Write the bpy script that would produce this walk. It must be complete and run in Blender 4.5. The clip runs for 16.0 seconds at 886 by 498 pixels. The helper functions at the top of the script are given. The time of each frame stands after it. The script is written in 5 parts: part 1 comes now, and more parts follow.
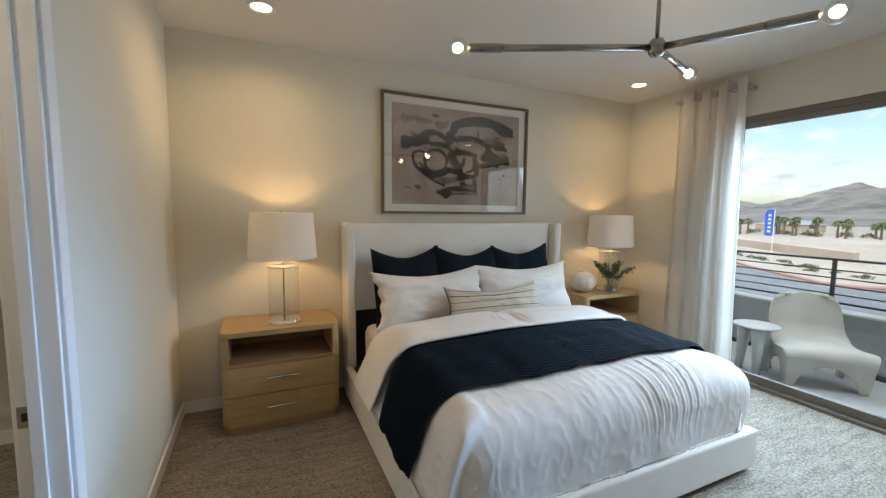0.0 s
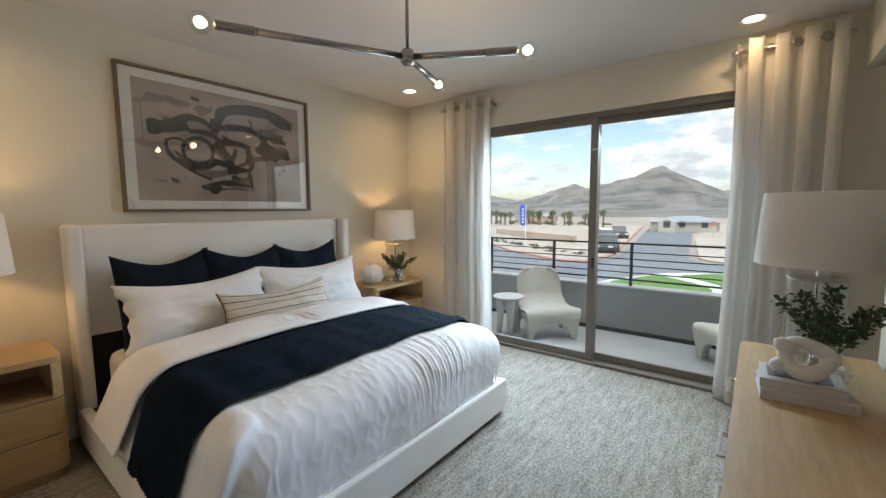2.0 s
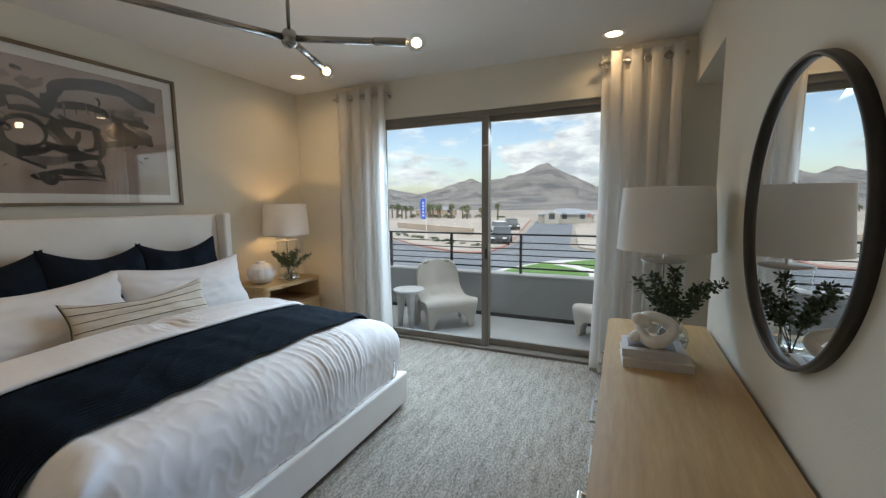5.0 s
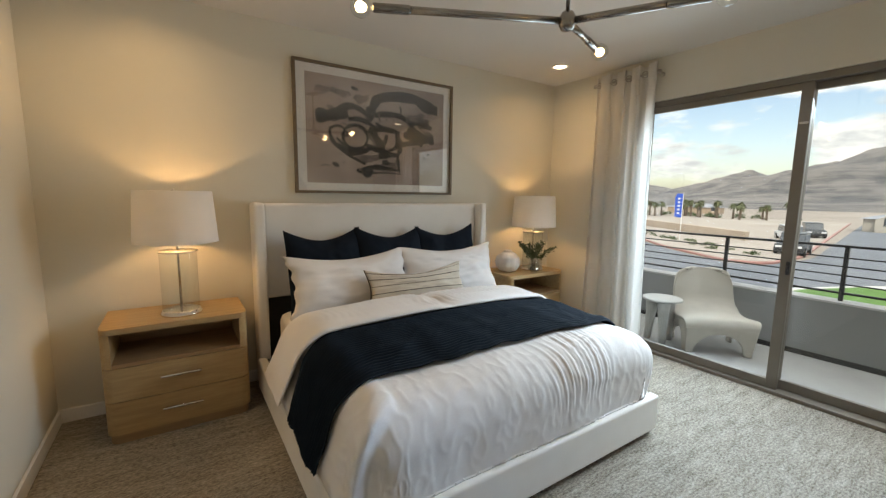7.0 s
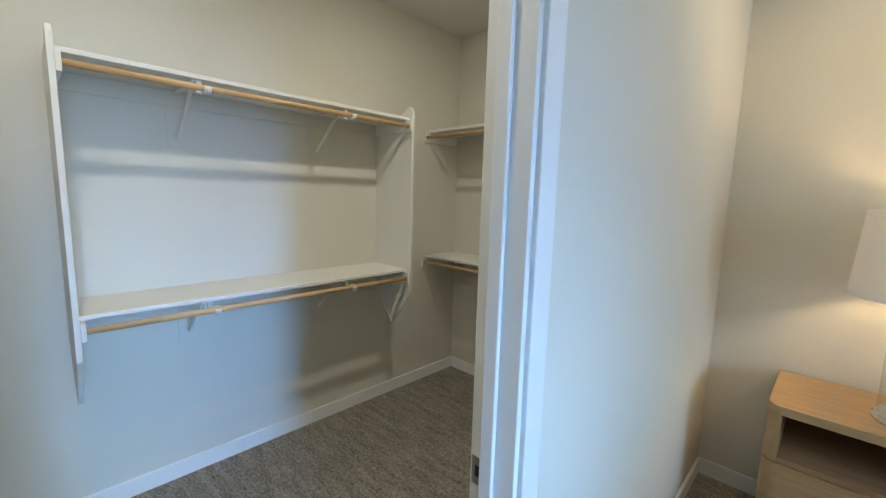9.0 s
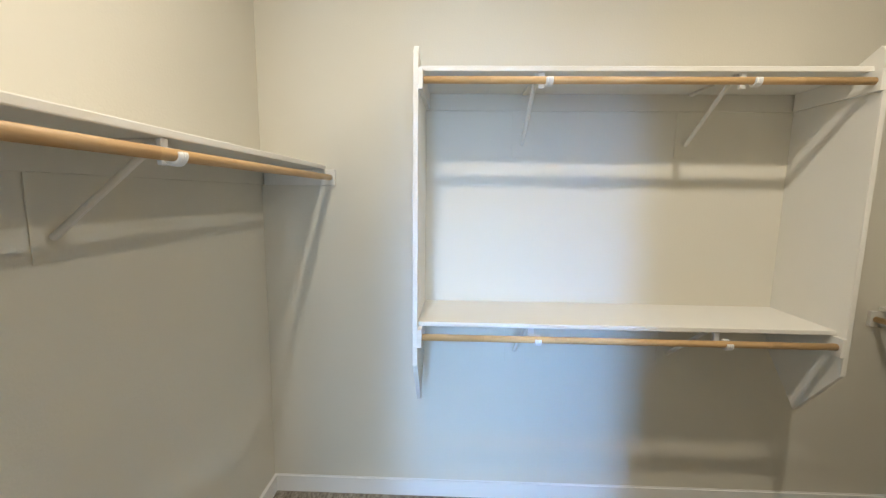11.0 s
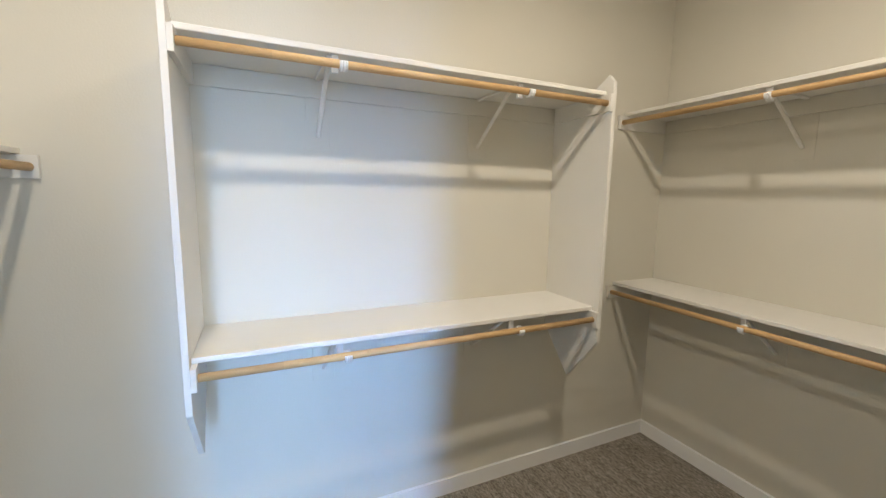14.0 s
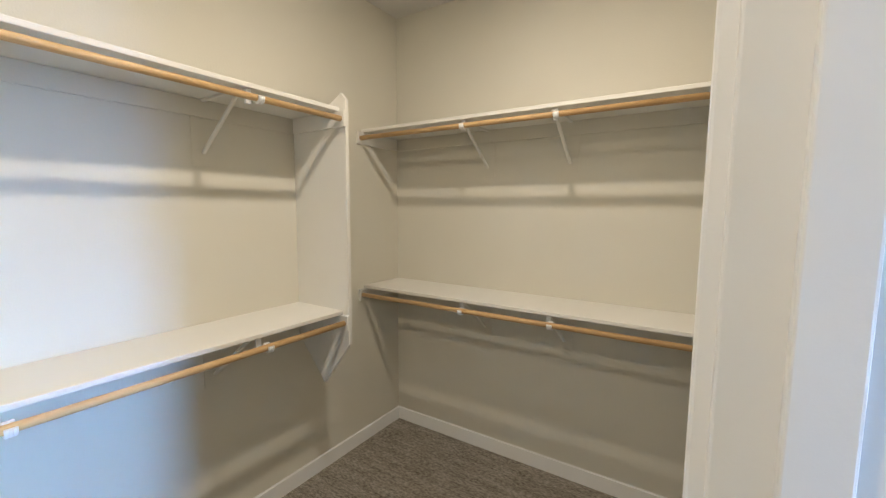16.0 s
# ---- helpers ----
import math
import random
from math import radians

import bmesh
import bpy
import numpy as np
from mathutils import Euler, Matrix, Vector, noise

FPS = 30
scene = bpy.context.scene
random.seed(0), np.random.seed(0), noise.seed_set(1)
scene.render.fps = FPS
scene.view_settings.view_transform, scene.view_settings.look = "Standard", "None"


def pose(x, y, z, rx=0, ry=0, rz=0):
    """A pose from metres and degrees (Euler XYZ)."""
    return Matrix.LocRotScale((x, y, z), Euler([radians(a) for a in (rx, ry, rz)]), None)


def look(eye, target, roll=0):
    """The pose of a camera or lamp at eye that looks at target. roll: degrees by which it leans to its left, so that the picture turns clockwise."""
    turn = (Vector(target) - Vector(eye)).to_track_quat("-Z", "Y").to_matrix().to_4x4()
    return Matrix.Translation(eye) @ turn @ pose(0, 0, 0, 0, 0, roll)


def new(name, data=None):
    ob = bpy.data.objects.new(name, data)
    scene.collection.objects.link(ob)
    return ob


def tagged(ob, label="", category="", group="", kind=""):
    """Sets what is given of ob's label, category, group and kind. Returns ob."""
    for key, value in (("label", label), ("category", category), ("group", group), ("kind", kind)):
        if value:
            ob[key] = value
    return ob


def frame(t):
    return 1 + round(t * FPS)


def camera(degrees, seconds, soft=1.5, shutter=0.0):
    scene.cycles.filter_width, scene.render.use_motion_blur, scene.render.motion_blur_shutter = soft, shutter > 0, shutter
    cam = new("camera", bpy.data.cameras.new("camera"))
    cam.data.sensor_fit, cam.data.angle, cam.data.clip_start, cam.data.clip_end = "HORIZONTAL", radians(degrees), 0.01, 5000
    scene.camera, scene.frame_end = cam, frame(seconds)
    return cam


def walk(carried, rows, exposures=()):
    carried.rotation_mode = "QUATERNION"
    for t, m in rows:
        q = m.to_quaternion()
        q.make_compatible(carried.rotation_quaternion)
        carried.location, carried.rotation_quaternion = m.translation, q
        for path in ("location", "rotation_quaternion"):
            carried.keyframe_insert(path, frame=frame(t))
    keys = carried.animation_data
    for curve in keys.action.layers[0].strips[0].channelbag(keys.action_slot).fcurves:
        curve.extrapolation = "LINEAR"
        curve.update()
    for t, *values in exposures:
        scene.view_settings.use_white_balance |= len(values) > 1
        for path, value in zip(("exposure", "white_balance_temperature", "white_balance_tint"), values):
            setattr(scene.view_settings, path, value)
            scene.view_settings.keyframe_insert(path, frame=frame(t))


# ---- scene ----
cam = camera(95.3, 16.0, soft=1.3)
PATH = [
    (0, (0.543, -3.395, 1.507), (1.373, -1.585, 1.322), 0.6),
    (0.5, (0.581, -3.429, 1.491), (1.616, -1.73, 1.309), 0.3),
    (1, (0.622, -3.461, 1.495), (1.862, -1.904, 1.301), -0.0),
    (1.5, (0.634, -3.49, 1.495), (2.054, -2.096, 1.301), -0.2),
    (2, (0.64, -3.501, 1.488), (2.211, -2.28, 1.294), -0.4),
    (2.5, (0.647, -3.514, 1.489), (2.333, -2.458, 1.286), -0.5),
    (3, (0.656, -3.512, 1.49), (2.43, -2.613, 1.276), -0.6),
    (3.5, (0.666, -3.53, 1.49), (2.501, -2.764, 1.27), -0.7),
    (6, (0.699, -3.49, 1.482), (2.438, -2.537, 1.224), 0.0),
    (6.5, (0.712, -3.436, 1.483), (2.21, -2.136, 1.225), 0.5),
    (7, (0.71, -3.361, 1.482), (1.801, -1.706, 1.218), 0.8),
    (7.5, (0.611, -3.161, 1.481), (1.174, -1.26, 1.201), 1.6),
    (8, (0.568, -2.907, 1.482), (0.48, -0.927, 1.214), 1.8),
    (8.5, (0.501, -2.692, 1.480), (-0.276, -0.867, 1.225), 2.0),
    (9, (0.411, -2.52, 1.496), (-0.969, -1.098, 1.230), 1.6),
    (9.5, (0.231, -2.399, 1.497), (-1.544, -1.518, 1.230), 1.3),
    (10, (0.092, -2.331, 1.502), (-1.868, -2.019, 1.247), 1.0),
    (12.5, (-0.127, -2.251, 1.498), (-2.103, -2.421, 1.234), 0.6),
    (13, (-0.183, -2.236, 1.501), (-2.158, -2.042, 1.238), 0.8),
    (13.5, (-0.203, -2.224, 1.510), (-2.109, -1.686, 1.237), 0.9),
    (14, (-0.198, -2.217, 1.508), (-2.0, -1.392, 1.245), 0.9),
    (14.5, (-0.189, -2.204, 1.509), (-1.859, -1.133, 1.253), 0.9),
    (15, (-0.173, -2.193, 1.508), (-1.699, -0.926, 1.26), 0.9),
    (15.5, (-0.150, -2.178, 1.504), (-1.513, -0.727, 1.281), 0.7),
    (16, (-0.119, -2.172, 1.507), (-1.199, -0.504, 1.305), 0.3),
]
# (seconds, stops, white balance in kelvin, tint)
EXPOSURES = [(0.0, 0.52, 6550, 9), (1.5, 0.50, 6700, 10), (2.5, 0.40, 6800, 10), (3.5, 0.24, 6650, 10), (6.0, 0.18, 6600, 10), (6.5, 0.22, 6550, 9), (7.0, 0.40, 7400, 11),
             (7.5, 0.55, 6800, 10), (8.0, 0.78, 6450, 8), (8.5, 0.96, 5900, 4), (9.0, 0.88, 5500, 3), (9.5, 1.02, 6650, 9), (10.0, 1.38, 5850, 7), (12.5, 1.40, 5850, 9),
             (14.0, 1.40, 5850, 10), (15.5, 1.48, 5950, 10), (16.0, 1.47, 5900, 10)]
walk(cam, [(t, look(eye, target, roll)) for t, eye, target, roll in PATH], EXPOSURES)

# ---- light ----
SUN_AT = Vector((-0.62, -0.35, 0.80))
WARM = (1.0, 0.67, 0.34)


def world_sky():
    w = bpy.data.worlds.new("sky")
    scene.world = w
    w.use_nodes = True
    n, l = w.node_tree.nodes, w.node_tree.links
    n.clear()
    out = n.new("ShaderNodeOutputWorld")
    sky = n.new("ShaderNodeTexSky")
    sky.sky_type, sky.sun_disc = "NISHITA", False
    sky.sun_elevation = math.asin(SUN_AT.normalized().z)
    sky.sun_rotation = math.atan2(SUN_AT.x, SUN_AT.y)
    sky.air_density, sky.dust_density = 1.0, 1.5
    bg = n.new("ShaderNodeBackground")
    bg.inputs[1].default_value = 0.15
    l.new(sky.outputs[0], bg.inputs[0])
    cloud = n.new("ShaderNodeBackground")
    cloud.inputs[1].default_value = 1.0
    co = n.new("ShaderNodeTexCoord")
    mp = n.new("ShaderNodeMapping")
    mp.inputs["Scale"].default_value = (2.2, 2.2, 6.5)
    nz = n.new("ShaderNodeTexNoise")
    nz.inputs["Scale"].default_value, nz.inputs["Detail"].default_value, nz.inputs["Roughness"].default_value = 2.3, 7, 0.55
    rp = n.new("ShaderNodeValToRGB")
    rp.color_ramp.elements[0].position, rp.color_ramp.elements[1].position = 0.43, 0.54
    billow = n.new("ShaderNodeTexNoise")
    billow.inputs["Scale"].default_value, billow.inputs["Detail"].default_value, billow.inputs["Roughness"].default_value = 5.5, 6, 0.6
    puff = n.new("ShaderNodeValToRGB")
    puff.color_ramp.elements[0].position, puff.color_ramp.elements[1].position = 0.38, 0.60
    puff.color_ramp.elements[0].color, puff.color_ramp.elements[1].color = (0.56, 0.62, 0.69, 1), (0.92, 0.97, 1.0, 1)
    l.new(mp.outputs[0], billow.inputs["Vector"]), l.new(billow.outputs["Fac"], puff.inputs[0]), l.new(puff.outputs[0], cloud.inputs[0])
    mx = n.new("ShaderNodeMixShader")
    # an overcast vault brightens towards the zenith
    sp, up = n.new("ShaderNodeSeparateXYZ"), n.new("ShaderNodeMapRange")
    up.inputs["From Min"].default_value, up.inputs["From Max"].default_value = 0.0, 1.0
    up.inputs["To Min"].default_value, up.inputs["To Max"].default_value = 0.95, 4.2
    sq = n.new("ShaderNodeMath")
    sq.operation = "MULTIPLY"
    l.new(co.outputs["Generated"], sp.inputs[0]), l.new(sp.outputs[2], sq.inputs[0]), l.new(sp.outputs[2], sq.inputs[1])
    l.new(sq.outputs[0], up.inputs[0]), l.new(up.outputs[0], cloud.inputs[1])
    l.new(co.outputs["Generated"], mp.inputs[0]), l.new(mp.outputs[0], nz.inputs["Vector"])
    l.new(nz.outputs["Fac"], rp.inputs[0]), l.new(rp.outputs[0], mx.inputs[0])
    l.new(bg.outputs[0], mx.inputs[1]), l.new(cloud.outputs[0], mx.inputs[2]), l.new(mx.outputs[0], out.inputs[0])


def lamp(name, kind, m, watts, color, **more):
    d = bpy.data.lights.new(name, kind)
    d.energy, d.color = watts, color
    if "size" in more:
        if kind == "AREA":
            d.shape, d.size = "DISK", more["size"]
        else:
            d.shadow_soft_size = more["size"]
    if "spread" in more:
        d.spread = radians(more["spread"])
    ob = new(name, d)
    ob.matrix_world = m
    return ob


world_sky()
sun = bpy.data.lights.new("sun", "SUN")
sun.energy, sun.angle, sun.color = 1.15, radians(0.5), (1.0, 0.97, 0.93)
new("sun", sun).matrix_world = look(SUN_AT * 50, (0, 0, 0))
# area lamps added in the sliding door's opening to stand in for sky light
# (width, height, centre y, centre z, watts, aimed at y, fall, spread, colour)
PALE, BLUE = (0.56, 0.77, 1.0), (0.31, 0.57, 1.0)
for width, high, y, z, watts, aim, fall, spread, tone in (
        # narrow beams added to light the closet wall through its doorway
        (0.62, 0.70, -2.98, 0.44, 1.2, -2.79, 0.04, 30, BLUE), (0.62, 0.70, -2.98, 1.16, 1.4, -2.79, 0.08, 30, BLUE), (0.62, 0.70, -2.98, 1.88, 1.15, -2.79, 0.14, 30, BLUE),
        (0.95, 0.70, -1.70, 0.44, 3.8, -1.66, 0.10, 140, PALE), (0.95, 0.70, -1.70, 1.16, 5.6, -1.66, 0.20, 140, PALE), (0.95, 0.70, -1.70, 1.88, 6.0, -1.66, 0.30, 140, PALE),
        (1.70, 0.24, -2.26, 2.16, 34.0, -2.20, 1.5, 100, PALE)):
    day = bpy.data.lights.new("daylight_fill_lamp", "AREA")
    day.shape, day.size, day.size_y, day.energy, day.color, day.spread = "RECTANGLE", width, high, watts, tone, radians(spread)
    new("daylight_fill_lamp", day).matrix_world = look((4.535, y, z), (3.535, aim, z - fall))

# ---- materials ----


def node_mat(name):
    m = bpy.data.materials.new(name)
    m.use_nodes = True
    n, l = m.node_tree.nodes, m.node_tree.links
    return m, n, l, n["Principled BSDF"]


def noise_node(n, l, scale, detail=4.0, stretch=None, rough=0.55):
    co = n.new("ShaderNodeTexCoord")
    tx = n.new("ShaderNodeTexNoise")
    tx.inputs["Scale"].default_value, tx.inputs["Detail"].default_value, tx.inputs["Roughness"].default_value = scale, detail, rough
    if stretch:
        mp = n.new("ShaderNodeMapping")
        mp.inputs["Scale"].default_value = stretch
        l.new(co.outputs["Object"], mp.inputs[0]), l.new(mp.outputs[0], tx.inputs["Vector"])
    else:
        l.new(co.outputs["Object"], tx.inputs["Vector"])
    return tx


def ramp_node(n, l, source, low, high, p0=0.3, p1=0.7):
    r = n.new("ShaderNodeValToRGB")
    r.color_ramp.elements[0].position, r.color_ramp.elements[1].position = p0, p1
    r.color_ramp.elements[0].color, r.color_ramp.elements[1].color = (*low, 1), (*high, 1)
    l.new(source, r.inputs[0])
    return r


def bump_node(n, l, b, source, strength, distance):
    bp = n.new("ShaderNodeBump")
    bp.inputs["Strength"].default_value, bp.inputs["Distance"].default_value = strength, distance
    l.new(source, bp.inputs["Height"]), l.new(bp.outputs[0], b.inputs["Normal"])


def paint(name, low, high, rough=0.6, grain=180.0, relief=0.0006, blotch=1.3, metal=0.0, stretch=None, specular=0.4):
    """A surface with broad blotches of tone and a fine grain."""
    m, n, l, b = node_mat(name)
    big = noise_node(n, l, blotch, 3, stretch)
    rp = ramp_node(n, l, big.outputs["Fac"], low, high)
    l.new(rp.outputs[0], b.inputs["Base Color"])
    b.inputs["Roughness"].default_value, b.inputs["Metallic"].default_value = rough, metal
    b.inputs["Specular IOR Level"].default_value = specular
    if relief:
        fine = noise_node(n, l, grain, 3)
        bump_node(n, l, b, fine.outputs["Fac"], 0.5, relief)
    return m


def wood(name, low, high, stretch, rough=0.42):
    m, n, l, b = node_mat(name)
    tx = noise_node(n, l, 6.0, 6, stretch, 0.6)
    fine = noise_node(n, l, 26.0, 4, stretch, 0.6)
    mixer = n.new("ShaderNodeMath")
    mixer.operation = "MULTIPLY_ADD"
    mixer.inputs[1].default_value = 0.35
    l.new(fine.outputs["Fac"], mixer.inputs[0]), l.new(tx.outputs["Fac"], mixer.inputs[2])
    rp = ramp_node(n, l, mixer.outputs[0], low, high, 0.45, 0.95)
    l.new(rp.outputs[0], b.inputs["Base Color"])
    b.inputs["Roughness"].default_value = rough
    bump_node(n, l, b, fine.outputs["Fac"], 0.25, 0.0006)
    return m


def clear_glass(name, tint=(0.97, 0.985, 0.98), gloss=1.0):
    """Thin clear glass: what lies behind it, and a Fresnel mirror on top."""
    m, n, l, b = node_mat(name)
    n.remove(b)
    tr, gl, lw, mx = n.new("ShaderNodeBsdfTransparent"), n.new("ShaderNodeBsdfGlossy"), n.new("ShaderNodeLayerWeight"), n.new("ShaderNodeMixShader")
    tr.inputs[0].default_value = (*tint, 1)
    gl.inputs["Roughness"].default_value = 0.0
    lw.inputs[0].default_value = 0.5
    p5, k = n.new("ShaderNodeMath"), n.new("ShaderNodeMath")
    p5.operation, k.operation = "POWER", "MULTIPLY_ADD"
    p5.inputs[1].default_value = 5.0
    k.inputs[1].default_value, k.inputs[2].default_value = 0.9, 0.042 * gloss
    l.new(lw.outputs["Facing"], p5.inputs[0]), l.new(p5.outputs[0], k.inputs[0]), l.new(k.outputs[0], mx.inputs[0])
    l.new(tr.outputs[0], mx.inputs[1]), l.new(gl.outputs[0], mx.inputs[2])
    l.new(mx.outputs[0], n["Material Output"].inputs[0])
    return m


def cloth(name, low, high, through_light=0.0, weave=900.0, relief=0.0004, rough=0.9, blotch=4.0, sheen=0.15, open_weave=0.0):
    m, n, l, b = node_mat(name)
    rp = ramp_node(n, l, noise_node(n, l, blotch, 4).outputs["Fac"], low, high)
    l.new(rp.outputs[0], b.inputs["Base Color"])
    b.inputs["Roughness"].default_value = rough
    b.inputs["Sheen Weight"].default_value = sheen
    b.inputs["Specular IOR Level"].default_value = 0.2
    bump_node(n, l, b, noise_node(n, l, weave, 2).outputs["Fac"], 0.5, relief)
    if through_light:
        t, mx = n.new("ShaderNodeBsdfTranslucent"), n.new("ShaderNodeMixShader")
        l.new(rp.outputs[0], t.inputs[0])
        mx.inputs[0].default_value = through_light
        l.new(b.outputs[0], mx.inputs[1]), l.new(t.outputs[0], mx.inputs[2]), l.new(mx.outputs[0], n["Material Output"].inputs[0])
        if open_weave:
            gap, m2 = n.new("ShaderNodeBsdfTransparent"), n.new("ShaderNodeMixShader")
            m2.inputs[0].default_value = open_weave
            l.new(mx.outputs[0], m2.inputs[1]), l.new(gap.outputs[0], m2.inputs[2]), l.new(m2.outputs[0], n["Material Output"].inputs[0])
    return m


def glow(name, color, strength):
    m, n, l, b = node_mat(name)
    b.inputs["Base Color"].default_value = (0.9, 0.9, 0.9, 1)
    b.inputs["Emission Color"].default_value, b.inputs["Emission Strength"].default_value = (*color, 1), strength
    return m


def carpet_material():
    m, n, l, b = node_mat("carpet")
    loops = noise_node(n, l, 90.0, 3, (0.5, 1.0, 1.0), 0.7)
    rows = noise_node(n, l, 24.0, 4, (0.22, 1.0, 1.0), 0.7)
    patch = noise_node(n, l, 1.1, 3)
    add = n.new("ShaderNodeMath")
    add.operation = "MULTIPLY_ADD"
    add.inputs[1].default_value = 0.55
    l.new(rows.outputs["Fac"], add.inputs[0]), l.new(loops.outputs["Fac"], add.inputs[2])
    rp = ramp_node(n, l, add.outputs[0], (0.12, 0.101, 0.080), (0.46, 0.42, 0.36), 0.54, 1.03)
    tone = ramp_node(n, l, patch.outputs["Fac"], (0.88, 0.88, 0.88), (1.0, 1.0, 1.0), 0.35, 0.65)
    mul = n.new("ShaderNodeMixRGB")
    mul.blend_type = "MULTIPLY"
    mul.inputs[0].default_value = 1.0
    l.new(rp.outputs[0], mul.inputs[1]), l.new(tone.outputs[0], mul.inputs[2]), l.new(mul.outputs[0], b.inputs["Base Color"])
    b.inputs["Roughness"].default_value, b.inputs["Specular IOR Level"].default_value = 1.0, 0.1
    bump_node(n, l, b, add.outputs[0], 1.0, 0.008)
    return m


def mountain_material():
    m, n, l, b = node_mat("mountain_rock")
    co, sp = n.new("ShaderNodeTexCoord"), n.new("ShaderNodeSeparateXYZ")
    l.new(co.outputs["Object"], sp.inputs[0])
    nz = noise_node(n, l, 0.02, 9, None, 0.65)
    strata = noise_node(n, l, 0.06, 10, (0.8, 0.3, 7.0), 0.75)
    mixer = n.new("ShaderNodeMath")
    mixer.operation = "MULTIPLY_ADD"
    mixer.inputs[1].default_value = 0.8
    l.new(strata.outputs["Fac"], mixer.inputs[0]), l.new(nz.outputs["Fac"], mixer.inputs[2])
    # grey-blue low tone puts the distance haze into the rock colour
    rp = ramp_node(n, l, mixer.outputs[0], (0.13, 0.130, 0.138), (0.305, 0.284, 0.262), 0.76, 1.04)
    l.new(rp.outputs[0], b.inputs["Base Color"])
    b.inputs["Roughness"].default_value = 1.0
    bump_node(n, l, b, mixer.outputs[0], 0.9, 14.0)
    return m


WALL = paint("wall_paint", (0.655, 0.63, 0.55), (0.695, 0.67, 0.59), 0.75, 130.0, 0.0011, 0.8, specular=0.25)
CEIL = paint("ceiling_paint", (0.66, 0.645, 0.62), (0.70, 0.685, 0.66), 0.85, 110.0, 0.0014, 0.8, specular=0.2)
TRIM = paint("white_trim_paint", (0.78, 0.78, 0.77), (0.82, 0.82, 0.81), 0.4, 300.0, 0.0002, 2.0)
SHELF = paint("white_shelf_paint", (0.73, 0.715, 0.67), (0.77, 0.755, 0.71), 0.5, 240.0, 0.0003, 2.0)
CARPET = carpet_material()
OAK = wood("oak_veneer", (0.385, 0.245, 0.108), (0.52, 0.352, 0.172), (0.6, 6.0, 6.0))
# the oak again, darker and rougher, for niche, carcass and plinth
OAK_DARK = wood("oak_veneer_darker", (0.30, 0.18, 0.085), (0.40, 0.25, 0.13), (0.6, 6.0, 6.0), 0.55)


def jointed(m, axis):
    """Lengths of slightly different tone, finger-jointed end to end."""
    n, l = m.node_tree.nodes, m.node_tree.links
    b = n["Principled BSDF"]
    old = b.inputs["Base Color"].links[0].from_socket
    co, sp, k, fl, wn = n.new("ShaderNodeTexCoord"), n.new("ShaderNodeSeparateXYZ"), n.new("ShaderNodeMath"), n.new("ShaderNodeMath"), n.new("ShaderNodeTexWhiteNoise")
    k.operation, fl.operation, wn.noise_dimensions = "MULTIPLY", "FLOOR", "1D"
    k.inputs[1].default_value = 3.7
    l.new(co.outputs["Object"], sp.inputs[0]), l.new(sp.outputs[axis], k.inputs[0]), l.new(k.outputs[0], fl.inputs[0]), l.new(fl.outputs[0], wn.inputs["W"])
    tone = ramp_node(n, l, wn.outputs["Value"], (0.74, 0.70, 0.66), (1.0, 1.0, 1.0), 0.0, 0.8)
    mul = n.new("ShaderNodeMixRGB")
    mul.blend_type = "MULTIPLY"
    mul.inputs[0].default_value = 1.0
    l.new(old, mul.inputs[1]), l.new(tone.outputs[0], mul.inputs[2]), l.new(mul.outputs[0], b.inputs["Base Color"])
    return m


PINE_Y = jointed(wood("pine_rod_y", (0.52, 0.33, 0.14), (0.72, 0.50, 0.26), (7.0, 0.8, 7.0), 0.5), 1)
PINE_X = jointed(wood("pine_rod_x", (0.52, 0.33, 0.14), (0.72, 0.50, 0.26), (0.8, 7.0, 7.0), 0.5), 0)
CHROME = paint("polished_nickel", (0.72, 0.70, 0.67), (0.80, 0.78, 0.75), 0.12, 400, 0.0, 3.0, 1.0)
STEEL = paint("brushed_nickel", (0.45, 0.43, 0.40), (0.55, 0.53, 0.50), 0.3, 400, 0.0002, 3.0, 1.0)
GUNMETAL = paint("dark_nickel", (0.30, 0.285, 0.27), (0.38, 0.365, 0.35), 0.22, 300, 0.0, 3.0, 1.0)
RIM = paint("dark_bronze_rim", (0.045, 0.04, 0.036), (0.07, 0.063, 0.056), 0.35, 300, 0.0, 3.0, 0.5)
BRONZE = paint("taupe_aluminium", (0.17, 0.15, 0.125), (0.20, 0.18, 0.15), 0.45, 300, 0.0002, 3.0)
BLACK = paint("black_rail_paint", (0.02, 0.02, 0.022), (0.03, 0.03, 0.032), 0.45, 300, 0.0003, 3.0)
FRAMEWOOD = wood("frame_wood", (0.12, 0.085, 0.05), (0.19, 0.14, 0.085), (2, 6, 6), 0.45)
BOUCLE = cloth("ivory_upholstery", (0.78, 0.75, 0.70), (0.83, 0.80, 0.75), 0, 420, 0.0008)
LINEN = cloth("white_bed_linen", (0.71, 0.685, 0.67), (0.75, 0.725, 0.71), 0, 800, 0.0003)
NAVY = cloth("navy_cotton", (0.003, 0.007, 0.013), (0.006, 0.011, 0.020), 0, 700, 0.0005, sheen=0.0)
KNIT = cloth("navy_knit", (0.002, 0.007, 0.013), (0.006, 0.012, 0.021), 0, 500, 0.001, sheen=0.0)
BEIGE = cloth("oatmeal_linen", (0.50, 0.43, 0.34), (0.58, 0.51, 0.42), 0, 600, 0.0006)
STRIPE = cloth("dark_stripe_thread", (0.045, 0.035, 0.03), (0.07, 0.055, 0.045))
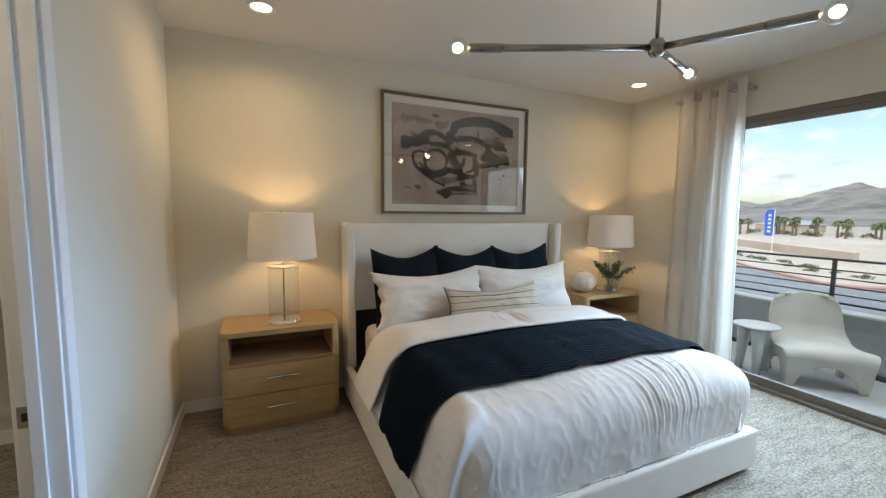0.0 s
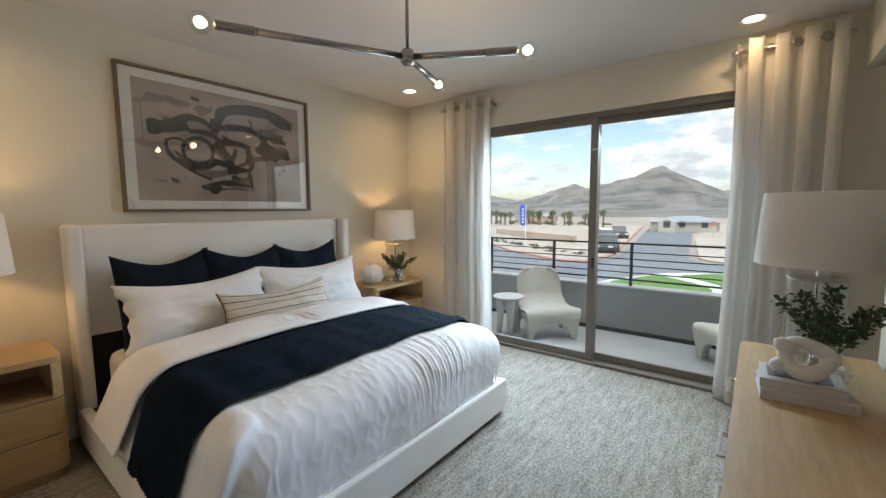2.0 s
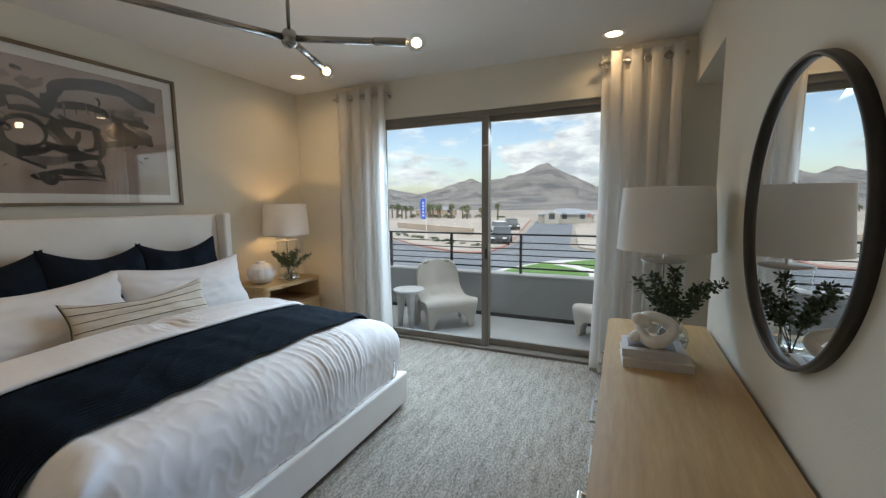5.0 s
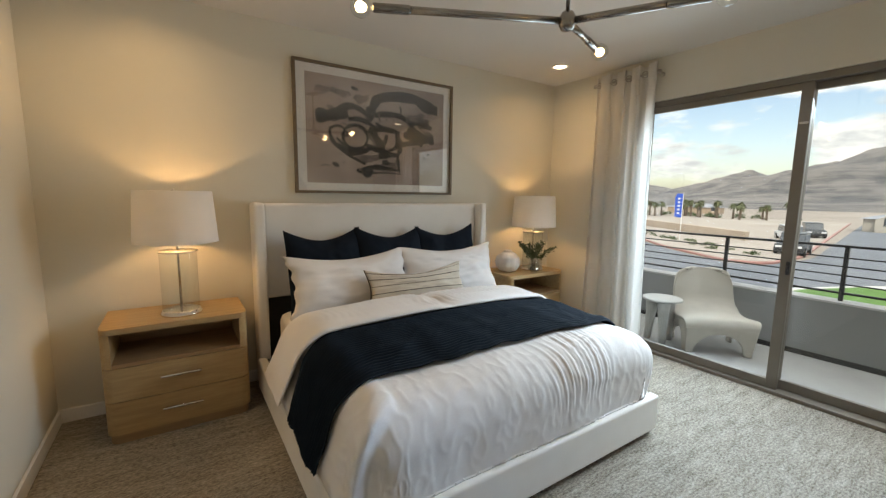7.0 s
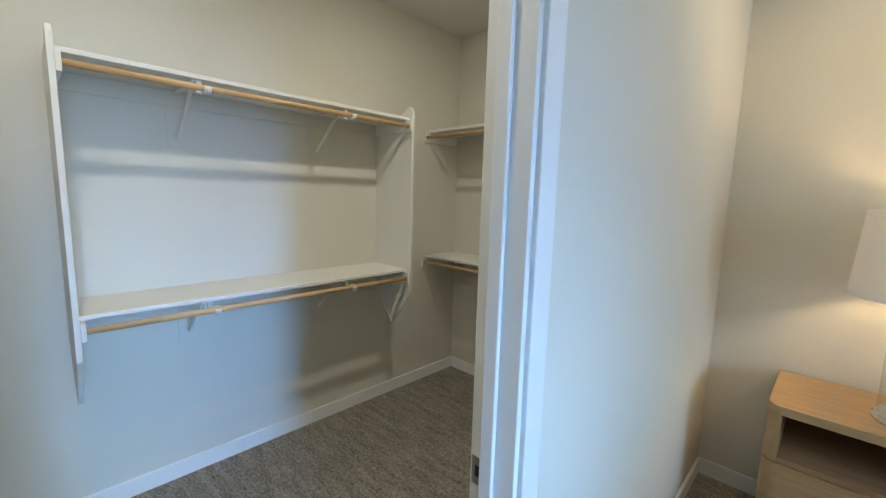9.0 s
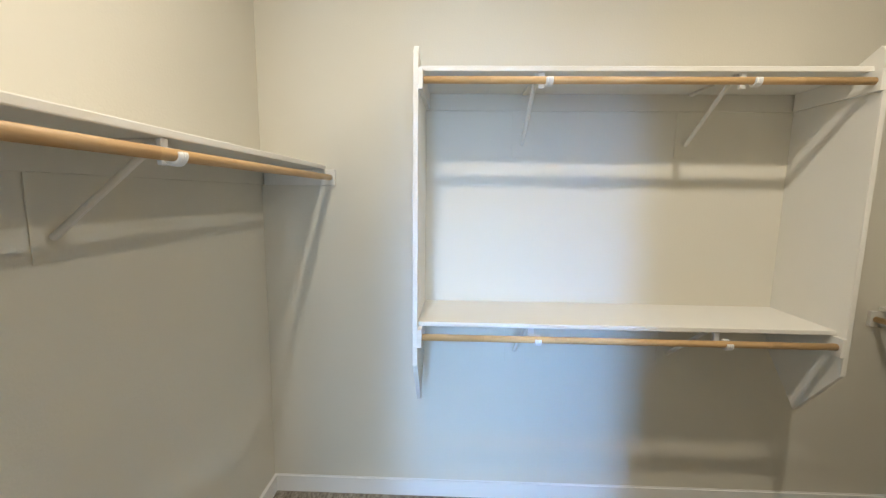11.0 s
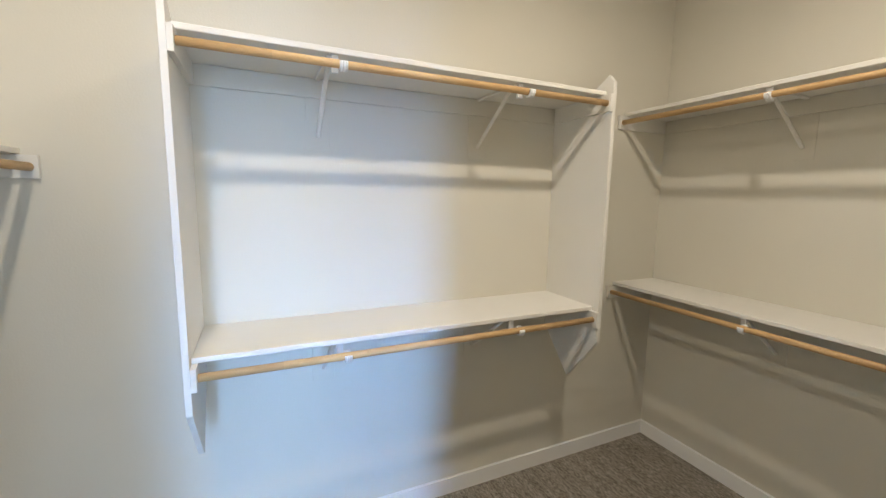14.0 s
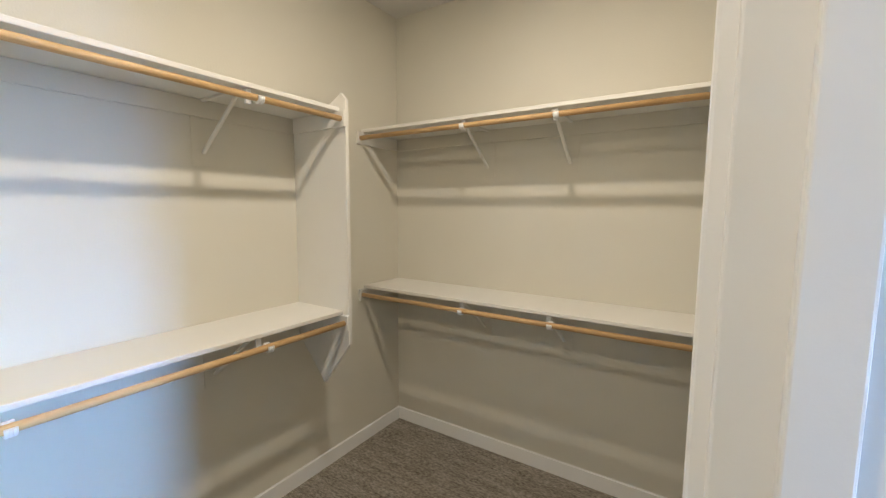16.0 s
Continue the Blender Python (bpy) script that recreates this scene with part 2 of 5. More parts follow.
SHEER = cloth("curtain_linen", (0.86, 0.845, 0.82), (0.90, 0.885, 0.86), 0.66, 700, 0.0006, open_weave=0.18)
SHADE = cloth("lamp_shade_linen", (0.80, 0.78, 0.75), (0.84, 0.82, 0.79), 0.17, 900, 0.0004)
GLASS = clear_glass("clear_glass", (0.93, 0.95, 0.945), 1.6)
PANE = clear_glass("window_glass", (0.97, 0.985, 0.98), 0.6)
PICTURE_GLASS = clear_glass("picture_glass", (1, 1, 1), 2.4)
MIRROR = paint("mirror_silver", (0.90, 0.91, 0.91), (0.92, 0.93, 0.93), 0.0, 1, 0.0, 1.0, 1.0)
DARK = paint("dark_void", (0.02, 0.018, 0.016), (0.03, 0.028, 0.025), 0.8)
MAT_BOARD = paint("white_mat_board", (0.74, 0.72, 0.68), (0.78, 0.76, 0.72), 0.9, 500, 0.0003)
PRINT = paint("mauve_print_paper", (0.27, 0.205, 0.18), (0.42, 0.34, 0.295), 0.9, 300, 0.0003, 3.0)
WASH = paint("grey_ink_wash", (0.10, 0.085, 0.08), (0.24, 0.19, 0.175), 0.9, 200, 0.0, 14.0)
INK = paint("black_ink", (0.012, 0.011, 0.012), (0.05, 0.043, 0.042), 0.8, 200, 0.0, 9.0)
STONE = paint("white_stoneware", (0.70, 0.67, 0.63), (0.78, 0.75, 0.71), 0.55, 120, 0.0008, 9.0)
LEAF = paint("olive_leaf", (0.030, 0.055, 0.022), (0.065, 0.10, 0.045), 0.5, 60, 0.0, 30.0)
TWIG = paint("twig_bark", (0.06, 0.045, 0.03), (0.10, 0.075, 0.05), 0.8, 90, 0.0005, 12)
PAPER = paint("book_pages", (0.70, 0.67, 0.61), (0.76, 0.73, 0.67), 0.9, 300, 0.0004, 20.0)
COVER = paint("pale_book_cover", (0.52, 0.50, 0.49), (0.60, 0.58, 0.57), 0.5, 200, 0.0002, 6.0)
COVER_DARK = paint("grey_book_jacket", (0.12, 0.11, 0.12), (0.20, 0.18, 0.19), 0.4, 200, 0.0, 14.0)
PLASTIC = paint("white_clip_plastic", (0.76, 0.77, 0.78), (0.80, 0.81, 0.82), 0.35, 200, 0.0, 4.0)
BULB = glow("bulb_filament", (1.0, 0.62, 0.28), 14.0)
LENS = glow("downlight_lens", (1.0, 0.78, 0.52), 9.0)
STUCCO = paint("grey_stucco", (0.235, 0.24, 0.245), (0.275, 0.28, 0.285), 0.95, 60.0, 0.003, 1.2)
CAP = paint("parapet_cap", (0.46, 0.46, 0.46), (0.52, 0.52, 0.52), 0.85, 60, 0.001, 2.0)
DECK = paint("balcony_concrete", (0.34, 0.34, 0.335), (0.40, 0.40, 0.39), 0.9, 70, 0.0012, 2.2)
WICKER = paint("cream_wicker", (0.46, 0.43, 0.38), (0.54, 0.51, 0.45), 0.75, 160, 0.002, 5.0)
STOOL = paint("white_cast_stone", (0.50, 0.495, 0.48), (0.56, 0.555, 0.54), 0.7, 120, 0.0008, 4.0)
DESERT = paint("desert_soil", (0.26, 0.225, 0.19), (0.33, 0.29, 0.25), 1.0, 1.5, 0.05, 0.05)
LOT = paint("graded_lot", (0.33, 0.29, 0.25), (0.40, 0.36, 0.315), 1.0, 2.0, 0.03, 0.12)
ASPHALT = paint("asphalt", (0.135, 0.15, 0.17), (0.165, 0.18, 0.20), 0.95, 12, 0.006, 0.15)
WALKWAY = paint("pale_concrete", (0.50, 0.49, 0.47), (0.58, 0.57, 0.55), 0.95, 9, 0.004, 0.4)
KERB_RED = paint("red_kerb_paint", (0.36, 0.19, 0.165), (0.44, 0.25, 0.22), 0.8, 9, 0.003, 0.6)
LAWN = paint("lawn_grass", (0.075, 0.16, 0.035), (0.12, 0.23, 0.06), 1.0, 14, 0.03, 0.7)
SHRUB = paint("shrub_leaf", (0.06, 0.09, 0.04), (0.11, 0.14, 0.065), 1.0, 4, 0.0, 0.8)
PALM = paint("palm_frond", (0.09, 0.11, 0.055), (0.16, 0.17, 0.09), 0.9, 4, 0.0, 0.9)
TRUNK = paint("palm_trunk", (0.13, 0.10, 0.075), (0.20, 0.16, 0.12), 1.0, 6, 0.02, 1.5)
HOUSEWALL = paint("house_stucco", (0.42, 0.39, 0.34), (0.50, 0.47, 0.41), 0.95, 4, 0.01, 0.3)
HOUSEWALL_B = paint("house_stucco_warm", (0.46, 0.36, 0.27), (0.52, 0.42, 0.32), 0.95, 4, 0.01, 0.3)
ROOF = paint("roof_tile", (0.23, 0.25, 0.28), (0.31, 0.33, 0.36), 0.9, 3, 0.04, 0.6)
HOUSEGLASS = paint("dark_house_window", (0.06, 0.07, 0.08), (0.10, 0.11, 0.12), 0.1, 5, 0.0, 1.0)
CAR_DARK = paint("dark_car_paint", (0.03, 0.033, 0.036), (0.05, 0.053, 0.056), 0.25, 5, 0.0, 1.0)
CAR_WHITE = paint("white_car_paint", (0.66, 0.67, 0.68), (0.72, 0.73, 0.74), 0.25, 5, 0.0, 1.0)
TYRE = paint("tyre_rubber", (0.02, 0.02, 0.02), (0.03, 0.03, 0.03), 0.9, 30, 0.001, 5.0)
BANNER = paint("blue_banner", (0.03, 0.10, 0.55), (0.05, 0.14, 0.65), 0.7, 20, 0.0, 2.0)
BOXWALL = paint("retaining_wall", (0.40, 0.32, 0.25), (0.48, 0.40, 0.32), 1.0, 6, 0.01, 0.6)
ROCK = mountain_material()

# ---- mesh helpers ----


def link(name, bm, material, parent=None, smooth=False, kind="", label="", category="", group=""):
    me = bpy.data.meshes.new(name)
    bmesh.ops.recalc_face_normals(bm, faces=bm.faces[:])
    bm.to_mesh(me)
    bm.free()
    me.materials.append(material)
    if smooth:
        for p in me.polygons:
            p.use_smooth = True
    ob = new(name, me)
    ob.parent = parent
    return tagged(ob, label, category, group, kind)


def part(name, bm, material, parent, label="", smooth=False):
    return link(name, bm, material, parent, smooth, label=label)


def thing(name, at, label, category, group="", turn=0.0):
    ob = new(name)
    ob.empty_display_size = 0.1
    ob.matrix_basis = pose(*at, 0, 0, turn)
    return tagged(ob, label, category, group)


def box(x0, x1, y0, y1, z0, z1, bevel=0.0, seg=2, bm=None):
    """A box between those limits, with rounded edges; adds to bm where one is given (then unbevelled)."""
    own = bm is None
    bm = bmesh.new() if own else bm
    v = [bm.verts.new((x, y, z)) for x in (x0, x1) for y in (y0, y1) for z in (z0, z1)]
    for f in ((0, 1, 3, 2), (4, 6, 7, 5), (0, 4, 5, 1), (2, 3, 7, 6), (0, 2, 6, 4), (1, 5, 7, 3)):
        bm.faces.new([v[i] for i in f])
    if bevel and own:
        bmesh.ops.bevel(bm, geom=bm.edges[:], offset=bevel, segments=seg, affect="EDGES", profile=0.5)
    return bm


def grid(fn, nu, nv, bm=None, close_u=False):
    """A sheet of nu x nv cells through fn(u, v), u and v from 0 to 1."""
    bm = bm or bmesh.new()
    cols = nu if close_u else nu + 1
    vs = [[bm.verts.new(fn(i / nu, j / nv)) for j in range(nv + 1)] for i in range(cols)]
    for i in range(nu):
        a, b = vs[i], vs[(i + 1) % cols]
        for j in range(nv):
            bm.faces.new((a[j], b[j], b[j + 1], a[j + 1]))
    return bm


def lathe(profile, n=32, bm=None, at=(0, 0, 0)):
    """A turned body from (radius, height) pairs."""
    bm = bm or bmesh.new()
    rings = []
    for r, z in profile:
        if r < 1e-5:
            rings.append([bm.verts.new((at[0], at[1], at[2] + z))])
        else:
            rings.append([bm.verts.new((at[0] + r * math.cos(2 * math.pi * i / n), at[1] + r * math.sin(2 * math.pi * i / n), at[2] + z)) for i in range(n)])
    for a, b in zip(rings, rings[1:]):
        for i in range(n):
            j = (i + 1) % n
            if len(a) == 1 and len(b) > 1:
                bm.faces.new((a[0], b[i], b[j]))
            elif len(b) == 1 and len(a) > 1:
                bm.faces.new((a[i], a[j], b[0]))
            elif len(a) > 1:
                bm.faces.new((a[i], a[j], b[j], b[i]))
    return bm


def tube(points, radius, n=12, bm=None, closed=False, cap=True):
    """A round tube along points; radius is one number or one for each point."""
    bm = bm or bmesh.new()
    pts = [Vector(p) for p in points]
    k = len(pts)
    rr = radius if isinstance(radius, (list, tuple)) else [radius] * k
    rings, up = [], None
    for i, p in enumerate(pts):
        a = pts[(i - 1) % k] if closed or i else p
        b = pts[(i + 1) % k] if closed or i < k - 1 else p
        d = (b - a).normalized()
        if up is None:
            up = d.orthogonal().normalized()
        up = (up - d * up.dot(d)).normalized()
        side = d.cross(up)
        rings.append([bm.verts.new(p + (up * math.cos(2 * math.pi * j / n) + side * math.sin(2 * math.pi * j / n)) * rr[i]) for j in range(n)])
    pairs = list(zip(rings, rings[1:])) + ([(rings[-1], rings[0])] if closed else [])
    for a, b in pairs:
        for j in range(n):
            bm.faces.new((a[j], a[(j + 1) % n], b[(j + 1) % n], b[j]))
    if cap and not closed:
        bm.faces.new(rings[0]), bm.faces.new(rings[-1])
    return bm


def prism(outline, axis, lo, hi, bevel=0.0):
    """An outline of 2D points pushed along an axis (0 x, 1 y, 2 z)."""
    bm = bmesh.new()

    def put(p, h):
        q = list(p)
        q.insert(axis, h)
        return bm.verts.new(q)
    a, b = [put(p, lo) for p in outline], [put(p, hi) for p in outline]
    bm.faces.new(a), bm.faces.new(b)
    for i in range(len(a)):
        j = (i + 1) % len(a)
        bm.faces.new((a[i], a[j], b[j], b[i]))
    if bevel:
        bmesh.ops.bevel(bm, geom=bm.edges[:], offset=bevel, segments=2, affect="EDGES", profile=0.5)
    return bm


def structure(name, bm, material, label):
    return link(name, bm, material, None, False, "structure", label, name.split("_")[0])


# ---- the two rooms ----
EAST, SOUTH, HIGH = 4.44, -4.0, 2.74
CW, CS, CE = -1.90, -3.18, -0.105
DOOR_N, DOOR_S, DOOR_H = -1.858, -2.72, 2.44
WIN_N, WIN_S, WIN_H = -1.06, -3.50, 2.36
HALL_W, HALL_H = 3.42, 2.37

structure("floor", box(-2.1, 4.64, -5.4, 0.2, -0.25, 0.0), CARPET, "grey looped carpet with light and dark flecks")
structure("wall_north", box(-2.05, EAST + 0.2, 0.0, 0.16, 0, HIGH), WALL, "warm off-white painted wall with fine texture")
bm = box(EAST, EAST + 0.2, WIN_N, 0.0, 0, HIGH)
box(EAST, EAST + 0.2, -5.4, WIN_S, 0, HIGH, bm=bm)
box(EAST, EAST + 0.2, WIN_S, WIN_N, WIN_H, HIGH, bm=bm)
structure("wall_east", bm, WALL, "greige painted wall around a sliding glass door")
bm = box(0.0, HALL_W, SOUTH - 0.14, SOUTH, 0, HIGH)
box(HALL_W, EAST, SOUTH - 0.14, SOUTH, HALL_H, HIGH, bm=bm)
structure("wall_south", bm, WALL, "greige painted wall with a cased passage beside the window")
bm = box(CE, 0.0, DOOR_N, 0.0, 0, HIGH)
box(CE, 0.0, SOUTH - 0.14, DOOR_S, 0, HIGH, bm=bm)
box(CE, 0.0, DOOR_S, DOOR_N, DOOR_H, HIGH, bm=bm)
structure("wall_west", bm, WALL, "painted partition wall with a closet doorway")
bm = box(HALL_W - 0.14, HALL_W, -5.4, SOUTH - 0.14, 0, HIGH)
box(HALL_W, EAST, -5.4, -5.26, 0, HIGH, bm=bm)
structure("wall_hall", bm, WALL, "plain painted walls of the passage")
structure("ceiling_hall", box(HALL_W, EAST, -5.26, SOUTH - 0.14, HALL_H, HALL_H + 0.1), CEIL, "low white ceiling of the passage")
structure("wall_closet_west", box(CW - 0.15, CW, CS - 0.15, 0.0, 0, HIGH), WALL, "warm white painted closet wall")
structure("wall_closet_south", box(CW, CE, CS - 0.15, CS, 0, HIGH), WALL, "warm white painted closet wall")
structure("ceiling", box(-2.05, EAST + 0.2, -5.4, 0.16, HIGH, HIGH + 0.3), CEIL, "smooth white painted ceiling")


def board(name, x0, x1, y0, y1, h=0.09):
    bm = box(x0, x1, y0, y1, 0.0, h)
    bmesh.ops.bevel(bm, geom=[e for e in bm.edges if all(v.co.z > h - 0.001 for v in e.verts)], offset=0.006, segments=2, affect="EDGES")
    return structure(name, bm, TRIM, "white painted square baseboard")


T = 0.014
board("baseboard_north", T, EAST, -T, 0)
board("baseboard_east_a", EAST - T, EAST, WIN_N, -T)
board("baseboard_east_b", EAST - T, EAST, -5.26, WIN_S)
board("baseboard_west_a", 0, T, DOOR_N + 0.062, 0)
board("baseboard_west_b", 0, T, SOUTH, DOOR_S - 0.062)
board("baseboard_south", T, HALL_W, SOUTH, SOUTH + T)
board("baseboard_closet_west", CW, CW + T, CS + T, -T)
board("baseboard_closet_north", CW, CE, -T, 0)
board("baseboard_closet_south", CW, CE, CS, CS + T)
board("baseboard_closet_east", CE - T, CE, DOOR_N + 0.062, -T)
board("baseboard_closet_east_b", CE - T, CE, CS + T, DOOR_S - 0.062)


def closet_doorway():
    """Jamb boards with a stop, and a stepped casing on both faces."""
    door = thing("door_1", (0, DOOR_N, 0), "white painted closet doorway with stepped casing", "doorway")
    door["kind"] = "structure"
    w = DOOR_S - DOOR_N
    for nm, a, b in (("jamb", -0.02, 0.0), ("jamb", w, w + 0.02)):
        part(nm, box(CE - 0.004, 0.004, a, b, 0, DOOR_H - 0.02, 0.002), TRIM, door)
    part("jamb", box(CE - 0.004, 0.004, w + 0.02, -0.02, DOOR_H - 0.02, DOOR_H, 0.002), TRIM, door)
    part("door_stop", box(-0.076, -0.044, -0.032, -0.02, 0, DOOR_H - 0.032, 0.002), TRIM, door)
    part("door_stop", box(-0.076, -0.044, w + 0.02, w + 0.032, 0, DOOR_H - 0.032, 0.002), TRIM, door)
    part("door_stop", box(-0.076, -0.044, w + 0.032, -0.032, DOOR_H - 0.032, DOOR_H - 0.02, 0.002), TRIM, door)
    for x0, x1 in ((0.0, 0.016), (CE - 0.016, CE)):
        for a, b in ((-0.006, 0.058), (w - 0.058, w + 0.006)):
            part("casing", box(x0, x1, a, b, 0, DOOR_H + 0.058, 0.003), TRIM, door)
        part("casing", box(x0, x1, w + 0.0065, -0.0065, DOOR_H - 0.006, DOOR_H + 0.058, 0.003), TRIM, door)
    strike = part("strike_plate", box(CE + 0.002, CE + 0.040, -0.0225, -0.0195, 0.87, 0.935, 0.0008), STEEL, door, "brushed nickel strike plate")
    # plate is uncut; a dark block paints the hole's shade
    part("painted_latch_hole", box(CE + 0.012, CE + 0.028, -0.0232, -0.0222, 0.89, 0.915), DARK, strike)


closet_doorway()


def sliding_door():
    win = thing("window_1", (EAST, 0, 0), "taupe aluminium sliding glass door, two panels, closed", "sliding door")
    win["kind"] = "structure"
    mid = -2.284
    for nm, b in (("window_frame", (0.03, 0.17, WIN_N - 0.04, WIN_N, 0, WIN_H)), ("window_frame", (0.03, 0.17, WIN_S, WIN_S + 0.04, 0, WIN_H)),
                  ("window_frame", (0.03, 0.17, WIN_S + 0.04, WIN_N - 0.04, WIN_H - 0.05, WIN_H)), ("window_sill", (0.0, 0.19, WIN_S + 0.04, WIN_N - 0.04, 0.0, 0.028))):
        part(nm, box(*b, 0.004), BRONZE, win)
    for k, (x, a, b) in enumerate(((0.055, mid - 0.038, WIN_N - 0.04), (0.115, WIN_S + 0.04, mid + 0.036))):
        z0, z1 = 0.03, WIN_H - 0.052
        sash = part("sash", box(x - 0.02, x + 0.02, a, a + 0.07, z0, z1, 0.004), BRONZE, win)
        part("stile", box(x - 0.02, x + 0.02, b - 0.07, b, z0, z1, 0.004), BRONZE, sash)
        part("rail", box(x - 0.018, x + 0.018, a + 0.07, b - 0.07, z0, z0 + 0.07, 0.004), BRONZE, sash)
        part("rail", box(x - 0.018, x + 0.018, a + 0.07, b - 0.07, z1 - 0.05, z1, 0.004), BRONZE, sash)
        pane = part("pane", box(x - 0.002, x + 0.002, a + 0.06, b - 0.06, z0 + 0.06, z1 - 0.04), PANE, sash, "clear window glass")
        pane.visible_shadow = False
    lock = part("lock", box(0.018, 0.036, mid - 0.03, mid - 0.008, 0.93, 1.03, 0.004), BLACK, win, "small black latch on the stile")
    part("thumb_turn", box(0.008, 0.020, mid - 0.024, mid - 0.014, 0.955, 1.0, 0.003), BLACK, lock)
    part("screen_pull", box(0.028, 0.036, mid - 0.03, mid + 0.02, 2.02, 2.035, 0.002), STEEL, win)


sliding_door()

# ---- ceiling lights ----


def downlight(x, y, watts, width, tone=WARM, spread=150):
    d = thing("recessed_downlight", (x, y, HIGH), "round white recessed downlight, lit warm, in the ceiling", "downlight", "recessed downlights")
    part("trim_ring", lathe([(0.058, -0.001), (0.062, -0.006), (0.080, -0.008), (0.084, -0.004), (0.084, 0.0)], 40), TRIM, d, smooth=True)
    part("lens", lathe([(0.0, -0.003), (0.058, -0.003)], 32), LENS, d, "glowing warm lens")
    lamp("downlight_lamp", "AREA", pose(x, y, HIGH - 0.012), watts, tone, size=width, spread=spread)


for x, y in ((0.60, -0.57), (3.92, -0.52), (4.14, -3.41)):
    downlight(x, y, 2.8 if x < 1 else 1.8, 0.11)
for x, y in ((-0.69, -1.14), (-0.69, -2.55)):
    downlight(x, y, 6.0, 0.07, (1.0, 0.83, 0.62), 180)


def chandelier():
    """Three rods of different turns from one hub, each with a globe bulb."""
    hub = Vector((2.236, -2.039, 2.268))
    ch = thing("chandelier", hub, "three-armed dark nickel chandelier with clear globe bulbs", "chandelier")
    part("hub", lathe([(0.0, -0.045), (0.026, -0.037), (0.036, -0.02), (0.040, 0.0), (0.036, 0.02), (0.026, 0.037), (0.0, 0.045)], 28), GUNMETAL, ch, smooth=True)
    part("stem", tube([(0, 0, 0.03), (0, 0, HIGH - hub.z - 0.02)], 0.009, 14), GUNMETAL, ch, smooth=True)
    part("canopy", lathe([(0.0, HIGH - hub.z - 0.025), (0.065, HIGH - hub.z - 0.025), (0.068, HIGH - hub.z - 0.003), (0.0, HIGH - hub.z - 0.001)], 32), GUNMETAL, ch)
    for end in ((1.408, -1.648, 2.262), (2.535, -2.565, 2.266), (2.690, -1.882, 2.266)):
        e = Vector(end) - hub
        d, length = e.normalized(), e.length
        arm = part("arm", tube([d * 0.03, d * (length - 0.20)], 0.016, 18), GUNMETAL, ch, smooth=True)
        part("socket", tube([d * (length - 0.21), d * (length - 0.20), d * (length - 0.055), d * (length - 0.05)], [0.016, 0.0195, 0.0195, 0.016], 18), GUNMETAL, arm, smooth=True)
        q = d.to_track_quat("Z", "Y").to_matrix().to_4x4()
        bm = lathe([(0.014, -0.055)] + [(max(0.0, 0.044 * math.sin(a)), -0.044 * math.cos(a)) for a in [0.35 + i * (math.pi - 0.35) / 14 for i in range(15)]], 28)
        bmesh.ops.transform(bm, matrix=Matrix.Translation(e) @ q, verts=bm.verts)
        globe = part("globe_bulb", bm, GLASS, ch, "clear glass globe bulb", True)
        globe.visible_shadow = False
        bm = lathe([(0.0, -0.026), (0.012, -0.022), (0.021, -0.008), (0.023, 0.004), (0.016, 0.018), (0.0, 0.025)], 18)
        bmesh.ops.transform(bm, matrix=Matrix.Translation(e) @ q, verts=bm.verts)
        part("filament", bm, BULB, globe, "glowing warm filament", True).visible_shadow = False
        lamp("bulb_lamp", "POINT", Matrix.Translation(hub + e), 1.1, WARM, size=0.03)


chandelier()

